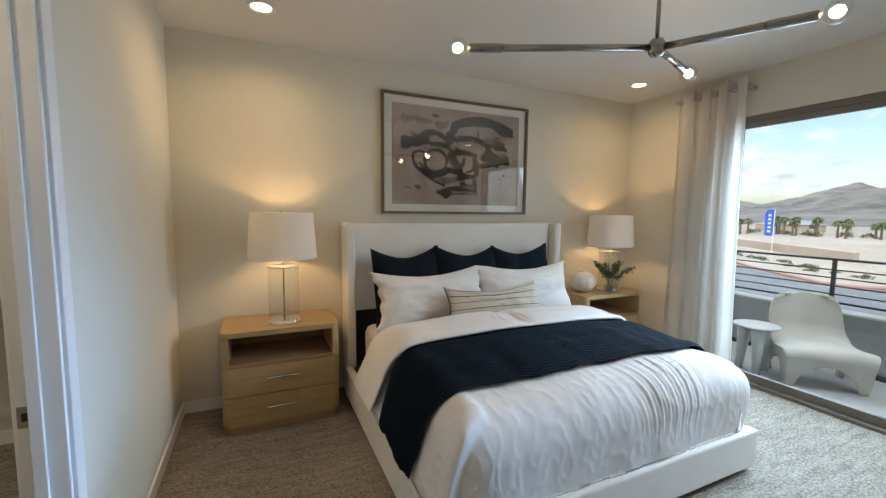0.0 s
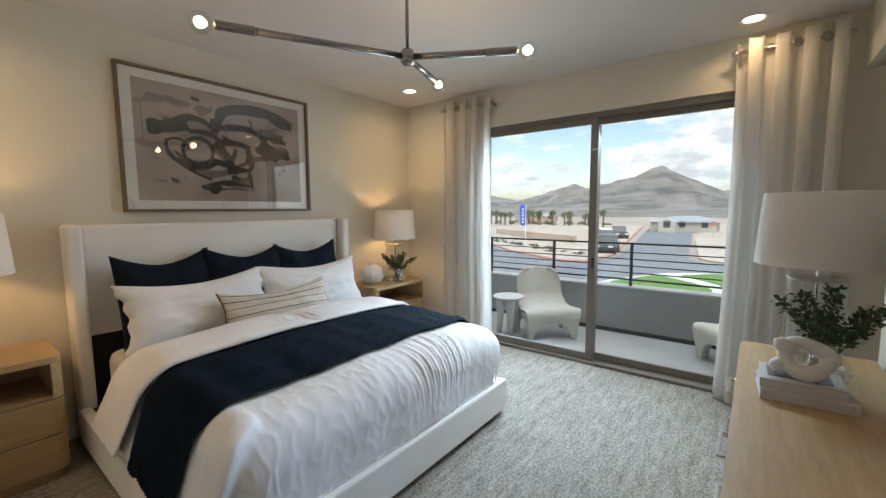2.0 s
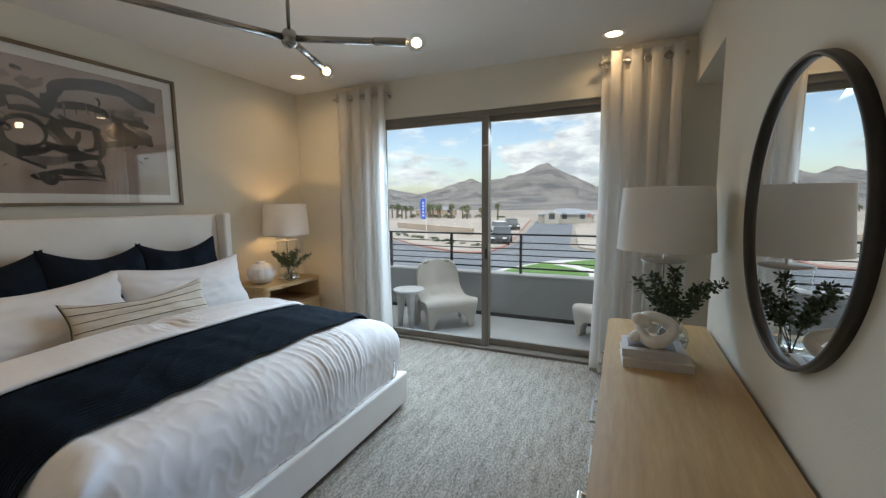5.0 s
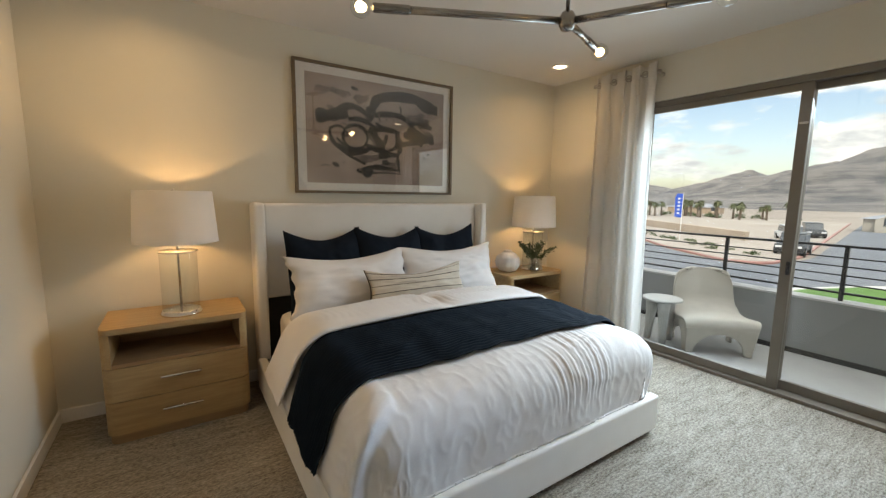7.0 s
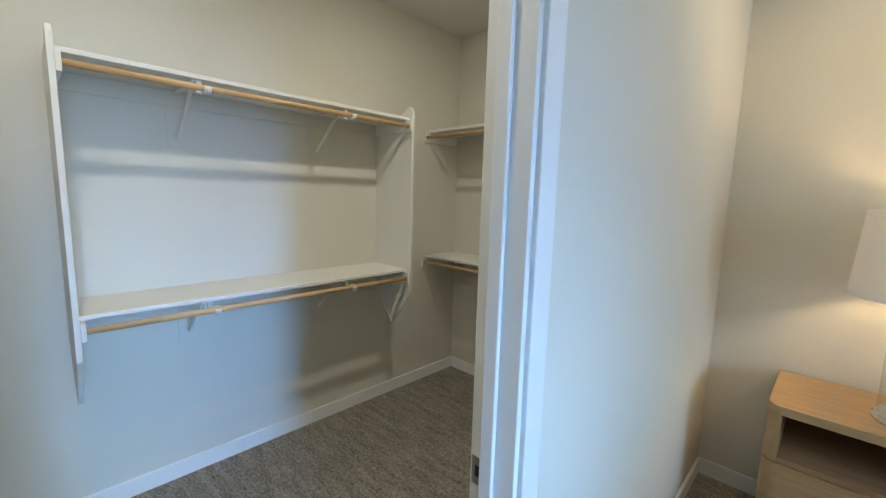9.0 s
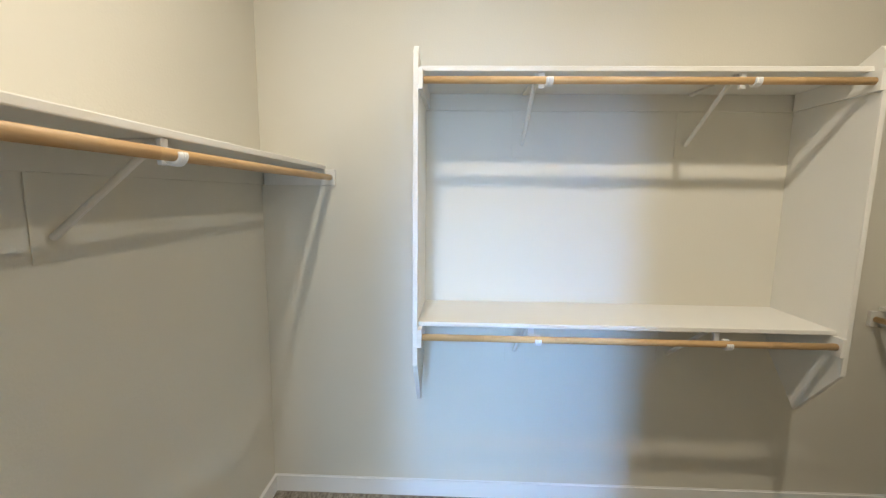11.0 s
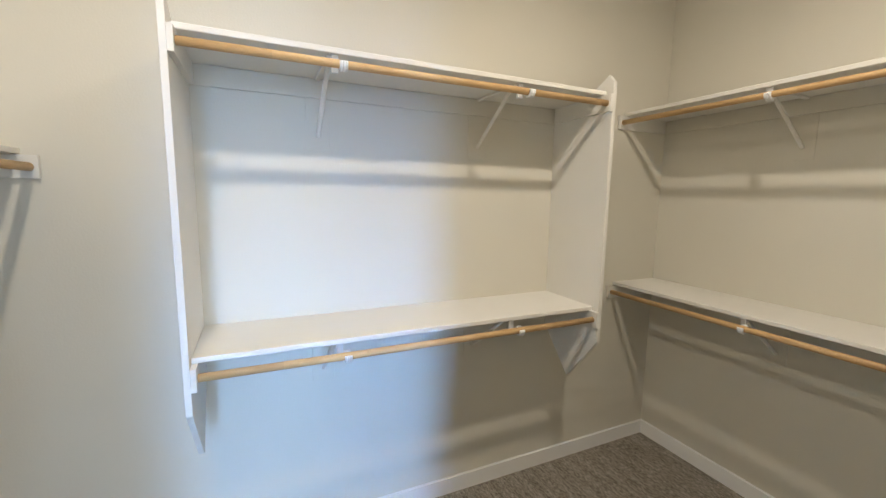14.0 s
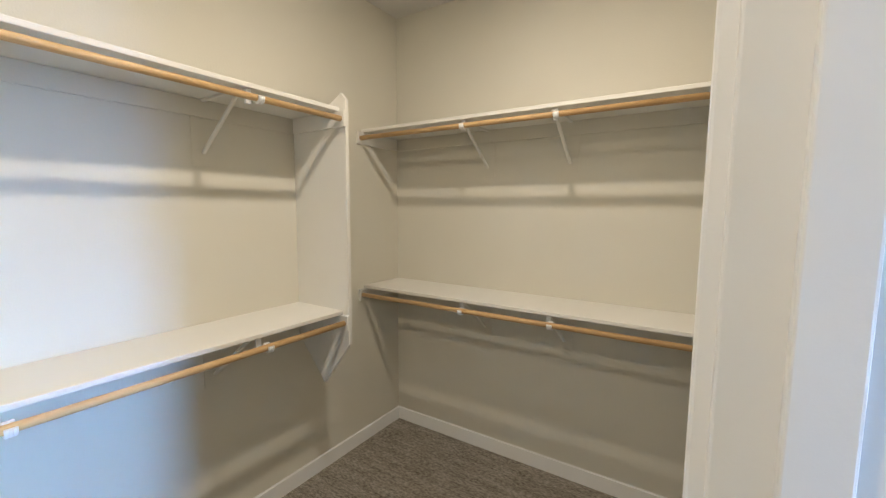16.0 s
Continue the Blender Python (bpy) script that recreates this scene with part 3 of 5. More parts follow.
# ---- curtains ----


def curtain(y0, y1, label):
    """A pleated panel on steel rings, threaded on a short rod."""
    x, top = EAST - 0.12, 2.665
    c = thing("curtain", (x, (y0 + y1) / 2, 0), label, "curtain", "window curtains")
    half, folds = abs(y1 - y0) / 2, 4.0

    def sheet(u, v):
        z = 0.012 + v * (top - 0.012)
        spread = 1.0 + 0.10 * (1 - v) ** 2
        w = math.sin(u * folds * 2 * math.pi + 0.35 * math.sin(3 * u + 2 * v))
        deep = (0.052 + 0.012 * math.sin(9 * u + 1.3)) * (0.75 + 0.25 * math.sin(2.2 * v + 5 * u))
        n = noise.noise((u * 5, v * 1.6, y0)) * 0.014
        return (deep * w + n * (1 - v * 0.6), (half - 2 * half * u) * spread + 0.016 * math.sin(u * folds * 4 * math.pi) + n, z + 0.008 * math.cos(u * folds * 4 * math.pi) * v)
    panel = part("panel", grid(sheet, 150, 36), SHEER, c, "ivory linen hanging in soft folds", True)
    s = panel.modifiers.new("thickness", "SOLIDIFY")
    s.thickness = 0.0025
    part("hem", grid(lambda u, v: (sheet(u, v * 0.035)[0] - 0.003, *sheet(u, v * 0.035)[1:]), 150, 3), SHEER, c, smooth=True)
    rod_z = 2.585
    rod = part("rod", tube([(0, half + 0.012, rod_z), (0, -half - 0.012, rod_z)], 0.012, 14), STEEL, c, "brushed nickel rod", True)
    for s in (1, -1):
        part("finial", lathe([(0.0, -0.016), (0.018, -0.014), (0.020, 0.0), (0.018, 0.014), (0.0, 0.016)], 20, at=(0, s * (half + 0.014), rod_z)), STEEL, rod, smooth=True)
        part("bracket", tube([(0.0, s * (half - 0.015), rod_z), (0.06, s * (half - 0.015), rod_z), (0.119, s * (half - 0.015), rod_z)], [0.008, 0.008, 0.02], 12), STEEL, rod)
    for i in range(8):
        u = (i + 0.5) / 8
        _, yy, _ = sheet(u, rod_z / top)
        bm = bmesh.new()
        turn = 60 if i % 2 else -60
        pts = [Matrix.Rotation(radians(turn), 3, "Z") @ Vector((0.026 * math.cos(a), 0, 0.026 * math.sin(a))) for a in [k * math.pi / 10 for k in range(20)]]
        tube([(p.x, p.y + yy, p.z + rod_z) for p in pts], 0.006, 8, bm, closed=True)
        part("grommet", bm, STEEL, c, "brushed nickel grommet", True)


curtain(-0.655, -1.275, "floor-length ivory linen curtain on a nickel rod by the window")
curtain(-3.33, -3.90, "floor-length ivory linen curtain on a nickel rod by the dresser")

# ---- bed ----
BX, TOP, FLAT, HALF, R = 2.20, 0.635, 1.905, 0.83, 0.17
SLOPE, NEAR = radians(66), 0.79


def drape(a, b, off=0.0):
    """The place on the bedding of the cloth's point a across and b down from the head wall, off metres above it."""
    crown = 0.045 * max(0.0, 1 - (a / 0.95) ** 2) * min(1.0, max(0.0, (FLAT + 0.25 - b) / 0.5))
    half = NEAR if a < 0 else HALF
    ax, ay = max(abs(a) - half, 0.0), max(b - FLAT, 0.0)
    s = (ax ** 3 + ay ** 3) ** (1 / 3)
    if s < 1e-9:
        return Vector((BX + a, -b, TOP + crown + off))
    dx, dy = math.copysign(ax / s, a), ay / s
    # the side towards the door hangs out at a slope, the others fall straight
    full = SLOPE + (math.pi / 2 - SLOPE) * dy if a < 0 else math.pi / 2
    th, rest = min(s / R, full), max(0.0, s - R * full)
    d = R * math.sin(th) + off * math.sin(th) + rest * math.cos(full)
    z = TOP + crown - R * (1 - math.cos(th)) + off * math.cos(th) - rest * math.sin(full)
    return Vector((BX + math.copysign(min(abs(a), half), a) + dx * d, -(min(b, FLAT) + dy * d), z))


ARC = R * math.pi / 2


def mitre(a, b):
    """The stiff fold that stands out at the foot corner by the door."""
    ax, ay = max(-a - NEAR, 0.0), max(b - FLAT, 0.0)
    k = ay - 0.55 * ax - 0.05
    side = math.exp(-(k / 0.10) ** 2) if k < 0 else math.exp(-(k / 0.03) ** 2)
    return 0.05 * side * min(1.0, ax / 0.12)


def creases(a, b):
    """Gathered folds that run down from under the throw, slack swells and fine rumples."""
    sway = 0.08 * noise.noise((a * 1.6, b * 1.0, 3.1)) + 0.14 * (b - 1.8) * (a - 0.15) + 0.03 * noise.noise((a * 5, b * 2.5, 9.4))
    m = max(0.0, 1 - abs(b - 1.93) / 0.40) ** 0.8 * max(0.0, 1 - ((a - 0.30) / 0.60) ** 2)
    gate = max(0.0, min(1.0, 0.45 + 1.9 * noise.noise((a * 4.2, b * 1.7, 8.2))))
    f = math.sin((a + sway) * 96 + 5 * noise.noise((a * 3, b * 2, 1.7)))
    f2 = math.sin((a + sway * 1.3) * 47 + 2.1 + 3 * noise.noise((a * 2, b, 4.7)))
    ridge = (1 - abs(f)) ** 2.2 * 0.0095 * gate + (1 - abs(f2)) ** 1.6 * 0.0085 * (0.35 + 0.65 * gate)
    slack = 0.020 * noise.noise((a * 2.1, b * 2.3, 0.3)) + 0.0045 * noise.noise((a * 8, b * 6, 5.3))
    return ridge * m + slack + 0.0028 * (1 - abs(noise.noise((a * 15, b * 11, 2.3)))) ** 4


def bed():
    b = thing("bed", (0, 0, 0), "ivory upholstered king bed with a winged headboard, neatly made", "bed")
    part("headboard", box(1.246, 3.234, -0.118, -0.012, 0.68, 1.404, 0.022, 3), BOUCLE, b, smooth=False)
    part("base_board", box(1.246, 3.234, -0.06, -0.02, 0.10, 0.679), DARK, b, "dark panel under the headboard")
    for x0, x1 in ((1.165, 1.245), (3.235, 3.313)):
        part("wing", box(x0, x1, -0.205, -0.012, 0.0, 1.41, 0.024, 4), BOUCLE, b)
    part("foot_rail", box(1.145, 3.17, -2.12, -2.055, 0.035, 0.258, 0.014, 3), BOUCLE, b)
    for x0, x1 in ((1.145, 1.21), (3.105, 3.17)):
        part("side_rail", box(x0, x1, -2.053, -0.21, 0.035, 0.258, 0.014, 3), BOUCLE, b)
    part("slat_base", box(1.211, 3.104, -2.053, -0.12, 0.16, 0.235), DARK, b)
    for x in (1.26, 3.06):
        for y in (-2.02, -0.30):
            part("leg", lathe([(0.0, 0.0), (0.022, 0.0), (0.028, 0.16), (0.0, 0.16)], 14, at=(x, y, 0)), DARK, b)
    m = thing("mattress", (0, 0, 0), "white fitted mattress on the bed frame", "mattress")
    bm = box(1.32, 3.10, -2.02, -0.125, 0.237, 0.575, 0.07, 4)
    part("mattress_body", bm, LINEN, m, smooth=True)
    dv = thing("duvet", (0, 0, 0), "white cotton duvet with gathered creases towards the foot", "duvet")
    a0, a1, b0, b1 = -(NEAR + 0.475), HALF + ARC + 0.22, 0.70, FLAT + ARC + 0.24

    def sheet(u, v):
        a, q = a0 + (a1 - a0) * u, b0 + (b1 - b0) * v
        if q > FLAT:
            a = max(a, a0 + (q - FLAT) * 0.2)
        p = drape(a, q, 0.012 + creases(a, q) + mitre(a, q))
        tuck = min(1.0, max(0.0, (0.44 - p.z) / 0.19)) ** 1.5
        if a > HALF:
            p.x -= 0.055 * tuck
        p.y = max(p.y, -2.105 + 0.005 * tuck) if a > -0.6 else p.y
        p.z = max(p.z, 0.266)
        p.x = max(p.x, 1.15)
        return p
    part("cover", grid(sheet, 300, 170), LINEN, dv, smooth=True).modifiers.new("thickness", "SOLIDIFY").thickness = 0.008

    f0, f1 = 0.70, 1.18

    def roll(u, v):
        a = -(NEAR + 0.435) + (NEAR + HALF + ARC + 0.535) * v
        ph = 2 * math.pi * u
        skew = 0.05 * noise.noise((a * 1.8, 0.5, 4.4)) + (0.08 if a < -NEAR else 0.0) * (a + NEAR)
        n = noise.noise((a * 6, math.cos(ph) * 2.0, 2.2)) * 0.008 + (1 - abs(math.sin(a * 70 + 9 * noise.noise((a * 3, ph, 1.0))))) * 0.011 * max(0.0, math.sin(ph)) * (1 if -0.15 < a < 0.75 else 0.25)
        hang = max(0.0, -a - NEAR) / 0.46
        q = (f0 + f1) / 2 + skew + (f1 - f0) / 2 * (1 + 0.08 * hang) * math.cos(ph)
        dip = 1 - 0.45 * math.exp(-((a - 0.02) / 0.06) ** 2)
        return drape(a, q, 0.022 + 0.032 * max(0.0, math.cos(ph)) ** 3 + (0.056 * dip * (1 - 0.5 * min(1.0, hang)) + n) * max(0.0, math.sin(ph)) ** 0.7)
    part("turned_edge", grid(roll, 40, 190, close_u=True), LINEN, dv, "thick edge turned back", True)

    th = thing("throw_blanket", (0, 0, 0), "navy ribbed knit throw laid across the bed", "blanket")

    def knit(u, v):
        a = -(NEAR + 0.435 + 0.02 * v) + (NEAR + HALF + ARC + 0.52) * u
        tilt = 0.03 * noise.noise((a * 2.0, 7.7, 0.0)) - (0.26 * (a + NEAR) * (1 - v) if a < -NEAR else 0.0)
        flat_edge = min(1.0, v / 0.16)
        q = 1.13 + 0.665 * v + tilt + 0.012 * noise.noise((a * 9, v, 3.3))
        rib = 0.0062 * math.sin(v * 0.675 * 2 * math.pi / 0.025)
        hem = 0.03 * noise.noise((v * 6, 0.2, 9.9)) if u < 0.02 else 0.0
        ruck = 0.016 * max(0.0, noise.noise((a * 3.2 + 2.5 * v, q * 5.5 - a * 1.2, 6.1))) + 0.007 * (1 - abs(noise.noise((a * 6 + 3 * v, q * 4, 2.9)))) ** 5
        p = drape(a, q, 0.030 + 0.009 * flat_edge + rib * (0.3 + 0.7 * flat_edge) + 0.020 * noise.noise((a * 2.1, q * 2.3, 0.3)) + ruck * flat_edge)
        return p + Vector((0, 0, hem))
    part("knit", grid(knit, 150, 240), KNIT, th, smooth=True).modifiers.new("thickness", "SOLIDIFY").thickness = 0.006


bed()


def pillow(name, at, w, h, t, lean, turn, material, label, chop=0.0, flange=0.0, seed=0.0, ears=0.06):
    """A stuffed cushion standing on its lower edge and leaning back."""
    p = thing(name, at, label, "pillow")
    p.matrix_basis = pose(*at, -lean, 0, turn)

    def side(sign):
        def fn(u, v):
            a, c = 2 * u - 1, 2 * v - 1
            x = a * w / 2 * (1 - (1.6 if flange else 1.0) * ears * (1 - abs(c) ** 1.5) * abs(a)) + (0.018 * noise.noise((c * 5, seed, math.copysign(2, a))) + 0.005 * math.sin(c * 13 + seed + 2 * c * c)) * (abs(a) ** 6 if flange else 0)
            z = c * h / 2 * (1 - ears * (1 - a * a) * abs(c))
            z -= chop * (1 - min(1.0, abs(a + 0.08 * math.sin(seed))) ** 1.7) * max(0.0, (c + 0.3) / 1.3) ** 1.5
            ea, ec = min(1.0, (1 - abs(a)) / (1 - flange) if flange else 1 - abs(a)), min(1.0, (1 - abs(c)))
            full = max(0.0, (1 - (1 - ea) ** 2.4) * (1 - (1 - ec) ** 2.4)) ** 0.55
            crease = 0.018 * noise.noise((a * 2.6 + seed, c * 2.6, seed)) + 0.008 * noise.noise((a * 6 + seed, c * 8, seed + 4))
            dent = chop * 0.30 * math.exp(-(a / 0.25) ** 2) * max(0.0, c)
            return (x, sign * (t / 2 * full + crease * full - dent * full) + 0.02 * noise.noise((a * 1.5, c * 1.5, seed + 9)), z + h / 2)
        return fn
    bm = grid(side(-1), 44, 36)
    grid(side(1), 44, 36, bm)
    bmesh.ops.remove_doubles(bm, verts=bm.verts, dist=0.0004)
    part("cushion", bm, material, p, smooth=True)
    if name == "lumbar_pillow":
        front = side(-1)
        for k in range(5):
            v = 0.10 + 0.20 * k
            pts = [Vector(front(0.012 + 0.976 * i / 60, v)) + Vector((0, -0.0015, 0)) for i in range(61)]
            part("stripe", tube(pts, 0.0026 if k % 2 else 0.0018, 6), STRIPE, p, "dark woven stripe")
        edge = [front(0.004, 0.02 + 0.96 * i / 24) for i in range(25)]
        part("piping", tube(edge, 0.004, 6), STRIPE, p, "dark piped edge", True)
    return p


for i, x in enumerate((1.672, 2.222, 2.785)):
    pillow("euro_pillow", (x, -0.335 - 0.012 * i, 0.585), 0.61, 0.645, 0.17, 13, 3 - 3 * i, NAVY, "navy square cushion with a chopped top against the headboard", 0.088, 0.0, i * 3.1 + 0.7, 0.035)
pillow("bed_pillow", (1.83, -0.515, 0.585), 1.02, 0.495, 0.20, 22, 3, LINEN, "white flanged sleeping pillow propped on the bed", 0.055, 0.07, 1.3, 0.075)
pillow("bed_pillow", (2.735, -0.49, 0.585), 1.02, 0.50, 0.20, 21, -2, LINEN, "white flanged sleeping pillow propped on the bed", 0.055, 0.07, 5.3, 0.075)
pillow("lumbar_pillow", (2.27, -0.70, 0.655), 0.86, 0.30, 0.13, 24, -2, BEIGE, "oatmeal linen lumbar cushion with thin dark stripes", 0.065, 0.0, 2.2)

# ---- nightstands, lamps and what stands on them ----
NS_H = 0.70


def rounded(x0, x1, y0, y1, r, n=6):
    """A plan outline with its two front corners (at y0) rounded."""
    pts = [(x1, y1), (x0, y1)]
    pts += [(x0 + r - r * math.cos(a), y0 + r - r * math.sin(a)) for a in [i * math.pi / 2 / n for i in range(n + 1)]]
    pts += [(x1 - r + r * math.sin(a), y0 + r - r * math.cos(a)) for a in [i * math.pi / 2 / n for i in range(n + 1)]]
    return pts


def bar_handle(parent, x, y, z, length, material):
    h = part("handle", tube([(x - length / 2, y - 0.028, z), (x + length / 2, y - 0.028, z)], 0.0085, 12), material, parent, "slim nickel bar handle", True)
    for s in (-1, 1):
        part("post", tube([(x + s * length * 0.40, y, z), (x + s * length * 0.40, y - 0.028, z)], 0.005, 8), material, h)


def nightstand(x, y):
    """Open niche over two drawers, rounded front corners, recessed plinth. Local: back at y 0, front at -0.47."""
    w, d, h = 0.765, 0.47, NS_H
    ns = thing("nightstand", (x, y, 0), "honey oak nightstand with an open niche over two drawers", "nightstand", "pair of nightstands")
    part("top", prism(rounded(-w / 2, w / 2, -d, 0, 0.055), 2, h - 0.035, h, 0.003), OAK, ns)
    for s in (-1, 1):
        out = rounded(-w / 2, w / 2, -d, 0, 0.055)
        x0, x1 = (-w / 2, -w / 2 + 0.05) if s < 0 else (w / 2 - 0.05, w / 2)
        pts = [(max(x0, min(x1, p[0])), p[1]) for p in out]
        keep = []
        for p in pts:
            if not keep or (Vector(p) - Vector(keep[-1])).length > 1e-4:
                keep.append(p)
        part("side", prism(keep, 2, 0.465, h - 0.036), OAK, ns)
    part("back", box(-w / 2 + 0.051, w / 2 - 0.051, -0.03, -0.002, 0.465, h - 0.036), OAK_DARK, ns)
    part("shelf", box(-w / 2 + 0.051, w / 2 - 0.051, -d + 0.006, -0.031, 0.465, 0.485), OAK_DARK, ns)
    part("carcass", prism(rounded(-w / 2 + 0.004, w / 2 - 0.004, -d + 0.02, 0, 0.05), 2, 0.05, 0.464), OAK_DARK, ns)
    for z0, z1 in ((0.262, 0.460), (0.058, 0.257)):
        dr = part("drawer", prism(rounded(-w / 2, w / 2, -d, -d + 0.12, 0.055), 2, z0, z1, 0.003), OAK, ns)
        for s in (-1, 1):
            part("side_panel", box(*sorted((s * (w / 2 - 0.003), s * w / 2)), -d + 0.121, -0.001, z0, z1), OAK, dr)
        bar_handle(dr, 0.0, -d, z0 + 0.115, 0.21, CHROME)
    part("plinth", prism(rounded(-w / 2 + 0.012, w / 2 - 0.012, -d + 0.014, -0.004, 0.05), 2, 0.0, 0.052), OAK_DARK, ns)


nightstand(0.675, -0.022)
nightstand(3.78, -0.022)


def table_lamp(x, y, z, lit, watts=4.2):
    state = "lit" if lit else "unlit"
    t = thing("table_lamp", (x, y, z), f"clear glass cylinder table lamp with a white drum shade, {state}", "lamp", "table lamps")
    part("base", lathe([(0.0, 0.0), (0.114, 0.0), (0.116, 0.006), (0.114, 0.013), (0.108, 0.015), (0.108, 0.026), (0.104, 0.029), (0.0, 0.029)], 40), CHROME, t, "polished nickel base", True)
    g = part("glass_body", lathe([(0.103, 0.030), (0.103, 0.40)], 40), GLASS, t, "clear glass cylinder", True)
    g.visible_shadow = False
    part("cap", lathe([(0.0, 0.400), (0.109, 0.400), (0.110, 0.404), (0.109, 0.410), (0.0, 0.411)], 40), STEEL, t, "polished nickel cap", True)
    part("stem", tube([(0, 0, 0.029), (0, 0, 0.74)], 0.0075, 12), CHROME, t, smooth=True)
    sh = part("shade", lathe([(0.233, 0.465), (0.2325, 0.470), (0.212, 0.783), (0.211, 0.787), (0.209, 0.787), (0.210, 0.783), (0.2305, 0.470), (0.231, 0.465), (0.233, 0.465)], 56), SHADE, t, "white linen drum shade", True)
    bm = bmesh.new()
    for k in range(3):
        a = k * 2 * math.pi / 3
        tube([(0.0, 0.0, 0.77), (0.210 * math.cos(a), 0.210 * math.sin(a), 0.775)], 0.0025, 6, bm)
    part("spider", bm, STEEL, sh)
    part("finial", lathe([(0.0, 0.765), (0.006, 0.768), (0.011, 0.785), (0.006, 0.798), (0.0, 0.802)], 16), STEEL, sh, smooth=True)
    bulb = part("bulb", lathe([(0.0, 0.67), (0.02, 0.66), (0.03, 0.635), (0.026, 0.605), (0.014, 0.58), (0.0, 0.58)], 18), BULB if lit else PLASTIC, t, smooth=True)
    bulb.visible_shadow = False
    if lit:
        lamp("table_lamp_light", "POINT", Matrix.Translation((x, y, z + 0.63)), watts, (1.0, 0.62, 0.28), size=0.035)


table_lamp(0.70, -0.30, NS_H, True)
table_lamp(3.90, -0.28, NS_H, True, 3.6)
DR_H = 0.765
table_lamp(3.09, -3.73, DR_H, False)


def sprig_vase(x, y, z, size, seed, label):
    """A round clear vase with leafy olive twigs."""
    rnd = random.Random(seed)
    v = thing("sprig_vase", (x, y, z), label, "vase", "vases with sprigs")
    k = size
    part("glass", lathe([(0.0, 0.002), (0.030 * k, 0.002), (0.052 * k, 0.02 * k), (0.060 * k, 0.05 * k), (0.050 * k, 0.085 * k), (0.024 * k, 0.115 * k), (0.021 * k, 0.14 * k), (0.027 * k, 0.16 * k)], 32), GLASS, v, "clear glass", True).visible_shadow = False
    part("water", lathe([(0.0, 0.006), (0.050 * k, 0.02 * k), (0.057 * k, 0.05 * k), (0.0, 0.05 * k)], 24), GLASS, v, smooth=True).visible_shadow = False
    for i in range(6):
        ang, lean = i * 1.05 + rnd.uniform(-0.3, 0.3), rnd.uniform(0.25, 0.7)
        length = rnd.uniform(0.26, 0.36) * k
        pts = []
        for s in range(9):
            f = s / 8
            out = lean * length * f ** 1.5
            pts.append(Vector((out * math.cos(ang), out * math.sin(ang), 0.02 * k + f * (length - 0.35 * out))))
        twig = part("twig", tube(pts, [0.0026 * (1 - 0.6 * j / 8) for j in range(9)], 6), TWIG, v)
        bm = bmesh.new()
        for j in range(230):
            f = rnd.uniform(0.40, 1.0)
            q = f * 8
            p = pts[int(q) if q < 8 else 7].lerp(pts[min(8, int(q) + 1)], q - int(q))
            d = Vector((rnd.uniform(-1, 1), rnd.uniform(-1, 1), rnd.uniform(-0.3, 1))).normalized()
            side = d.cross(Vector((rnd.uniform(-1, 1), rnd.uniform(-1, 1), rnd.uniform(-1, 1)))).normalized()
            n = d.cross(side)
            p = p + d * rnd.uniform(0.0, 0.022) * k
            L, Wd = rnd.uniform(0.013, 0.022) * k, rnd.uniform(0.0045, 0.0075) * k
            c = [p, p + d * L * 0.5 + side * Wd, p + d * L, p + d * L * 0.5 - side * Wd, p + d * L * 0.5 - n * 0.002]
            vs = [bm.verts.new(q2) for q2 in c]
            for f3 in ((0, 1, 4), (1, 2, 4), (2, 3, 4), (3, 0, 4)):
                bm.faces.new([vs[m] for m in f3])
        part("leaves", bm, LEAF, twig, "small dark green leaves")


sprig_vase(3.79, -0.42, NS_H, 1.08, 4, "small clear glass vase with leafy green twigs on the nightstand")
sprig_vase(2.85, -3.76, DR_H, 1.22, 7, "round clear glass vase with leafy green twigs on the dresser")


def ribbed_vase():
    v = thing("ribbed_vase", (3.575, -0.25, NS_H), "round white fluted ceramic vase on the nightstand", "vase")

    def fn(u, w):
        prof = [(0.045, 0.0), (0.085, 0.015), (0.118, 0.06), (0.127, 0.105), (0.115, 0.155), (0.08, 0.19), (0.045, 0.205), (0.040, 0.225), (0.033, 0.225), (0.033, 0.19)]
        q = w * (len(prof) - 1)
        i = min(int(q), len(prof) - 2)
        r, z = (prof[i][k] + (prof[i + 1][k] - prof[i][k]) * (q - i) for k in (0, 1))
        r *= 1 + (0.035 * abs(math.sin(12 * math.pi * u)) if r > 0.05 else 0)
        return (r * math.cos(2 * math.pi * u), r * math.sin(2 * math.pi * u), z)
    part("body", grid(fn, 144, 36, close_u=True), STONE, v, smooth=True)
    # flat dark disc closes the neck, shade inside painted as colour
    part("mouth", lathe([(0.0, 0.2), (0.034, 0.2)], 20), DARK, v, "dark disc painted as the shaded opening")


ribbed_vase()

# ---- picture over the bed ----


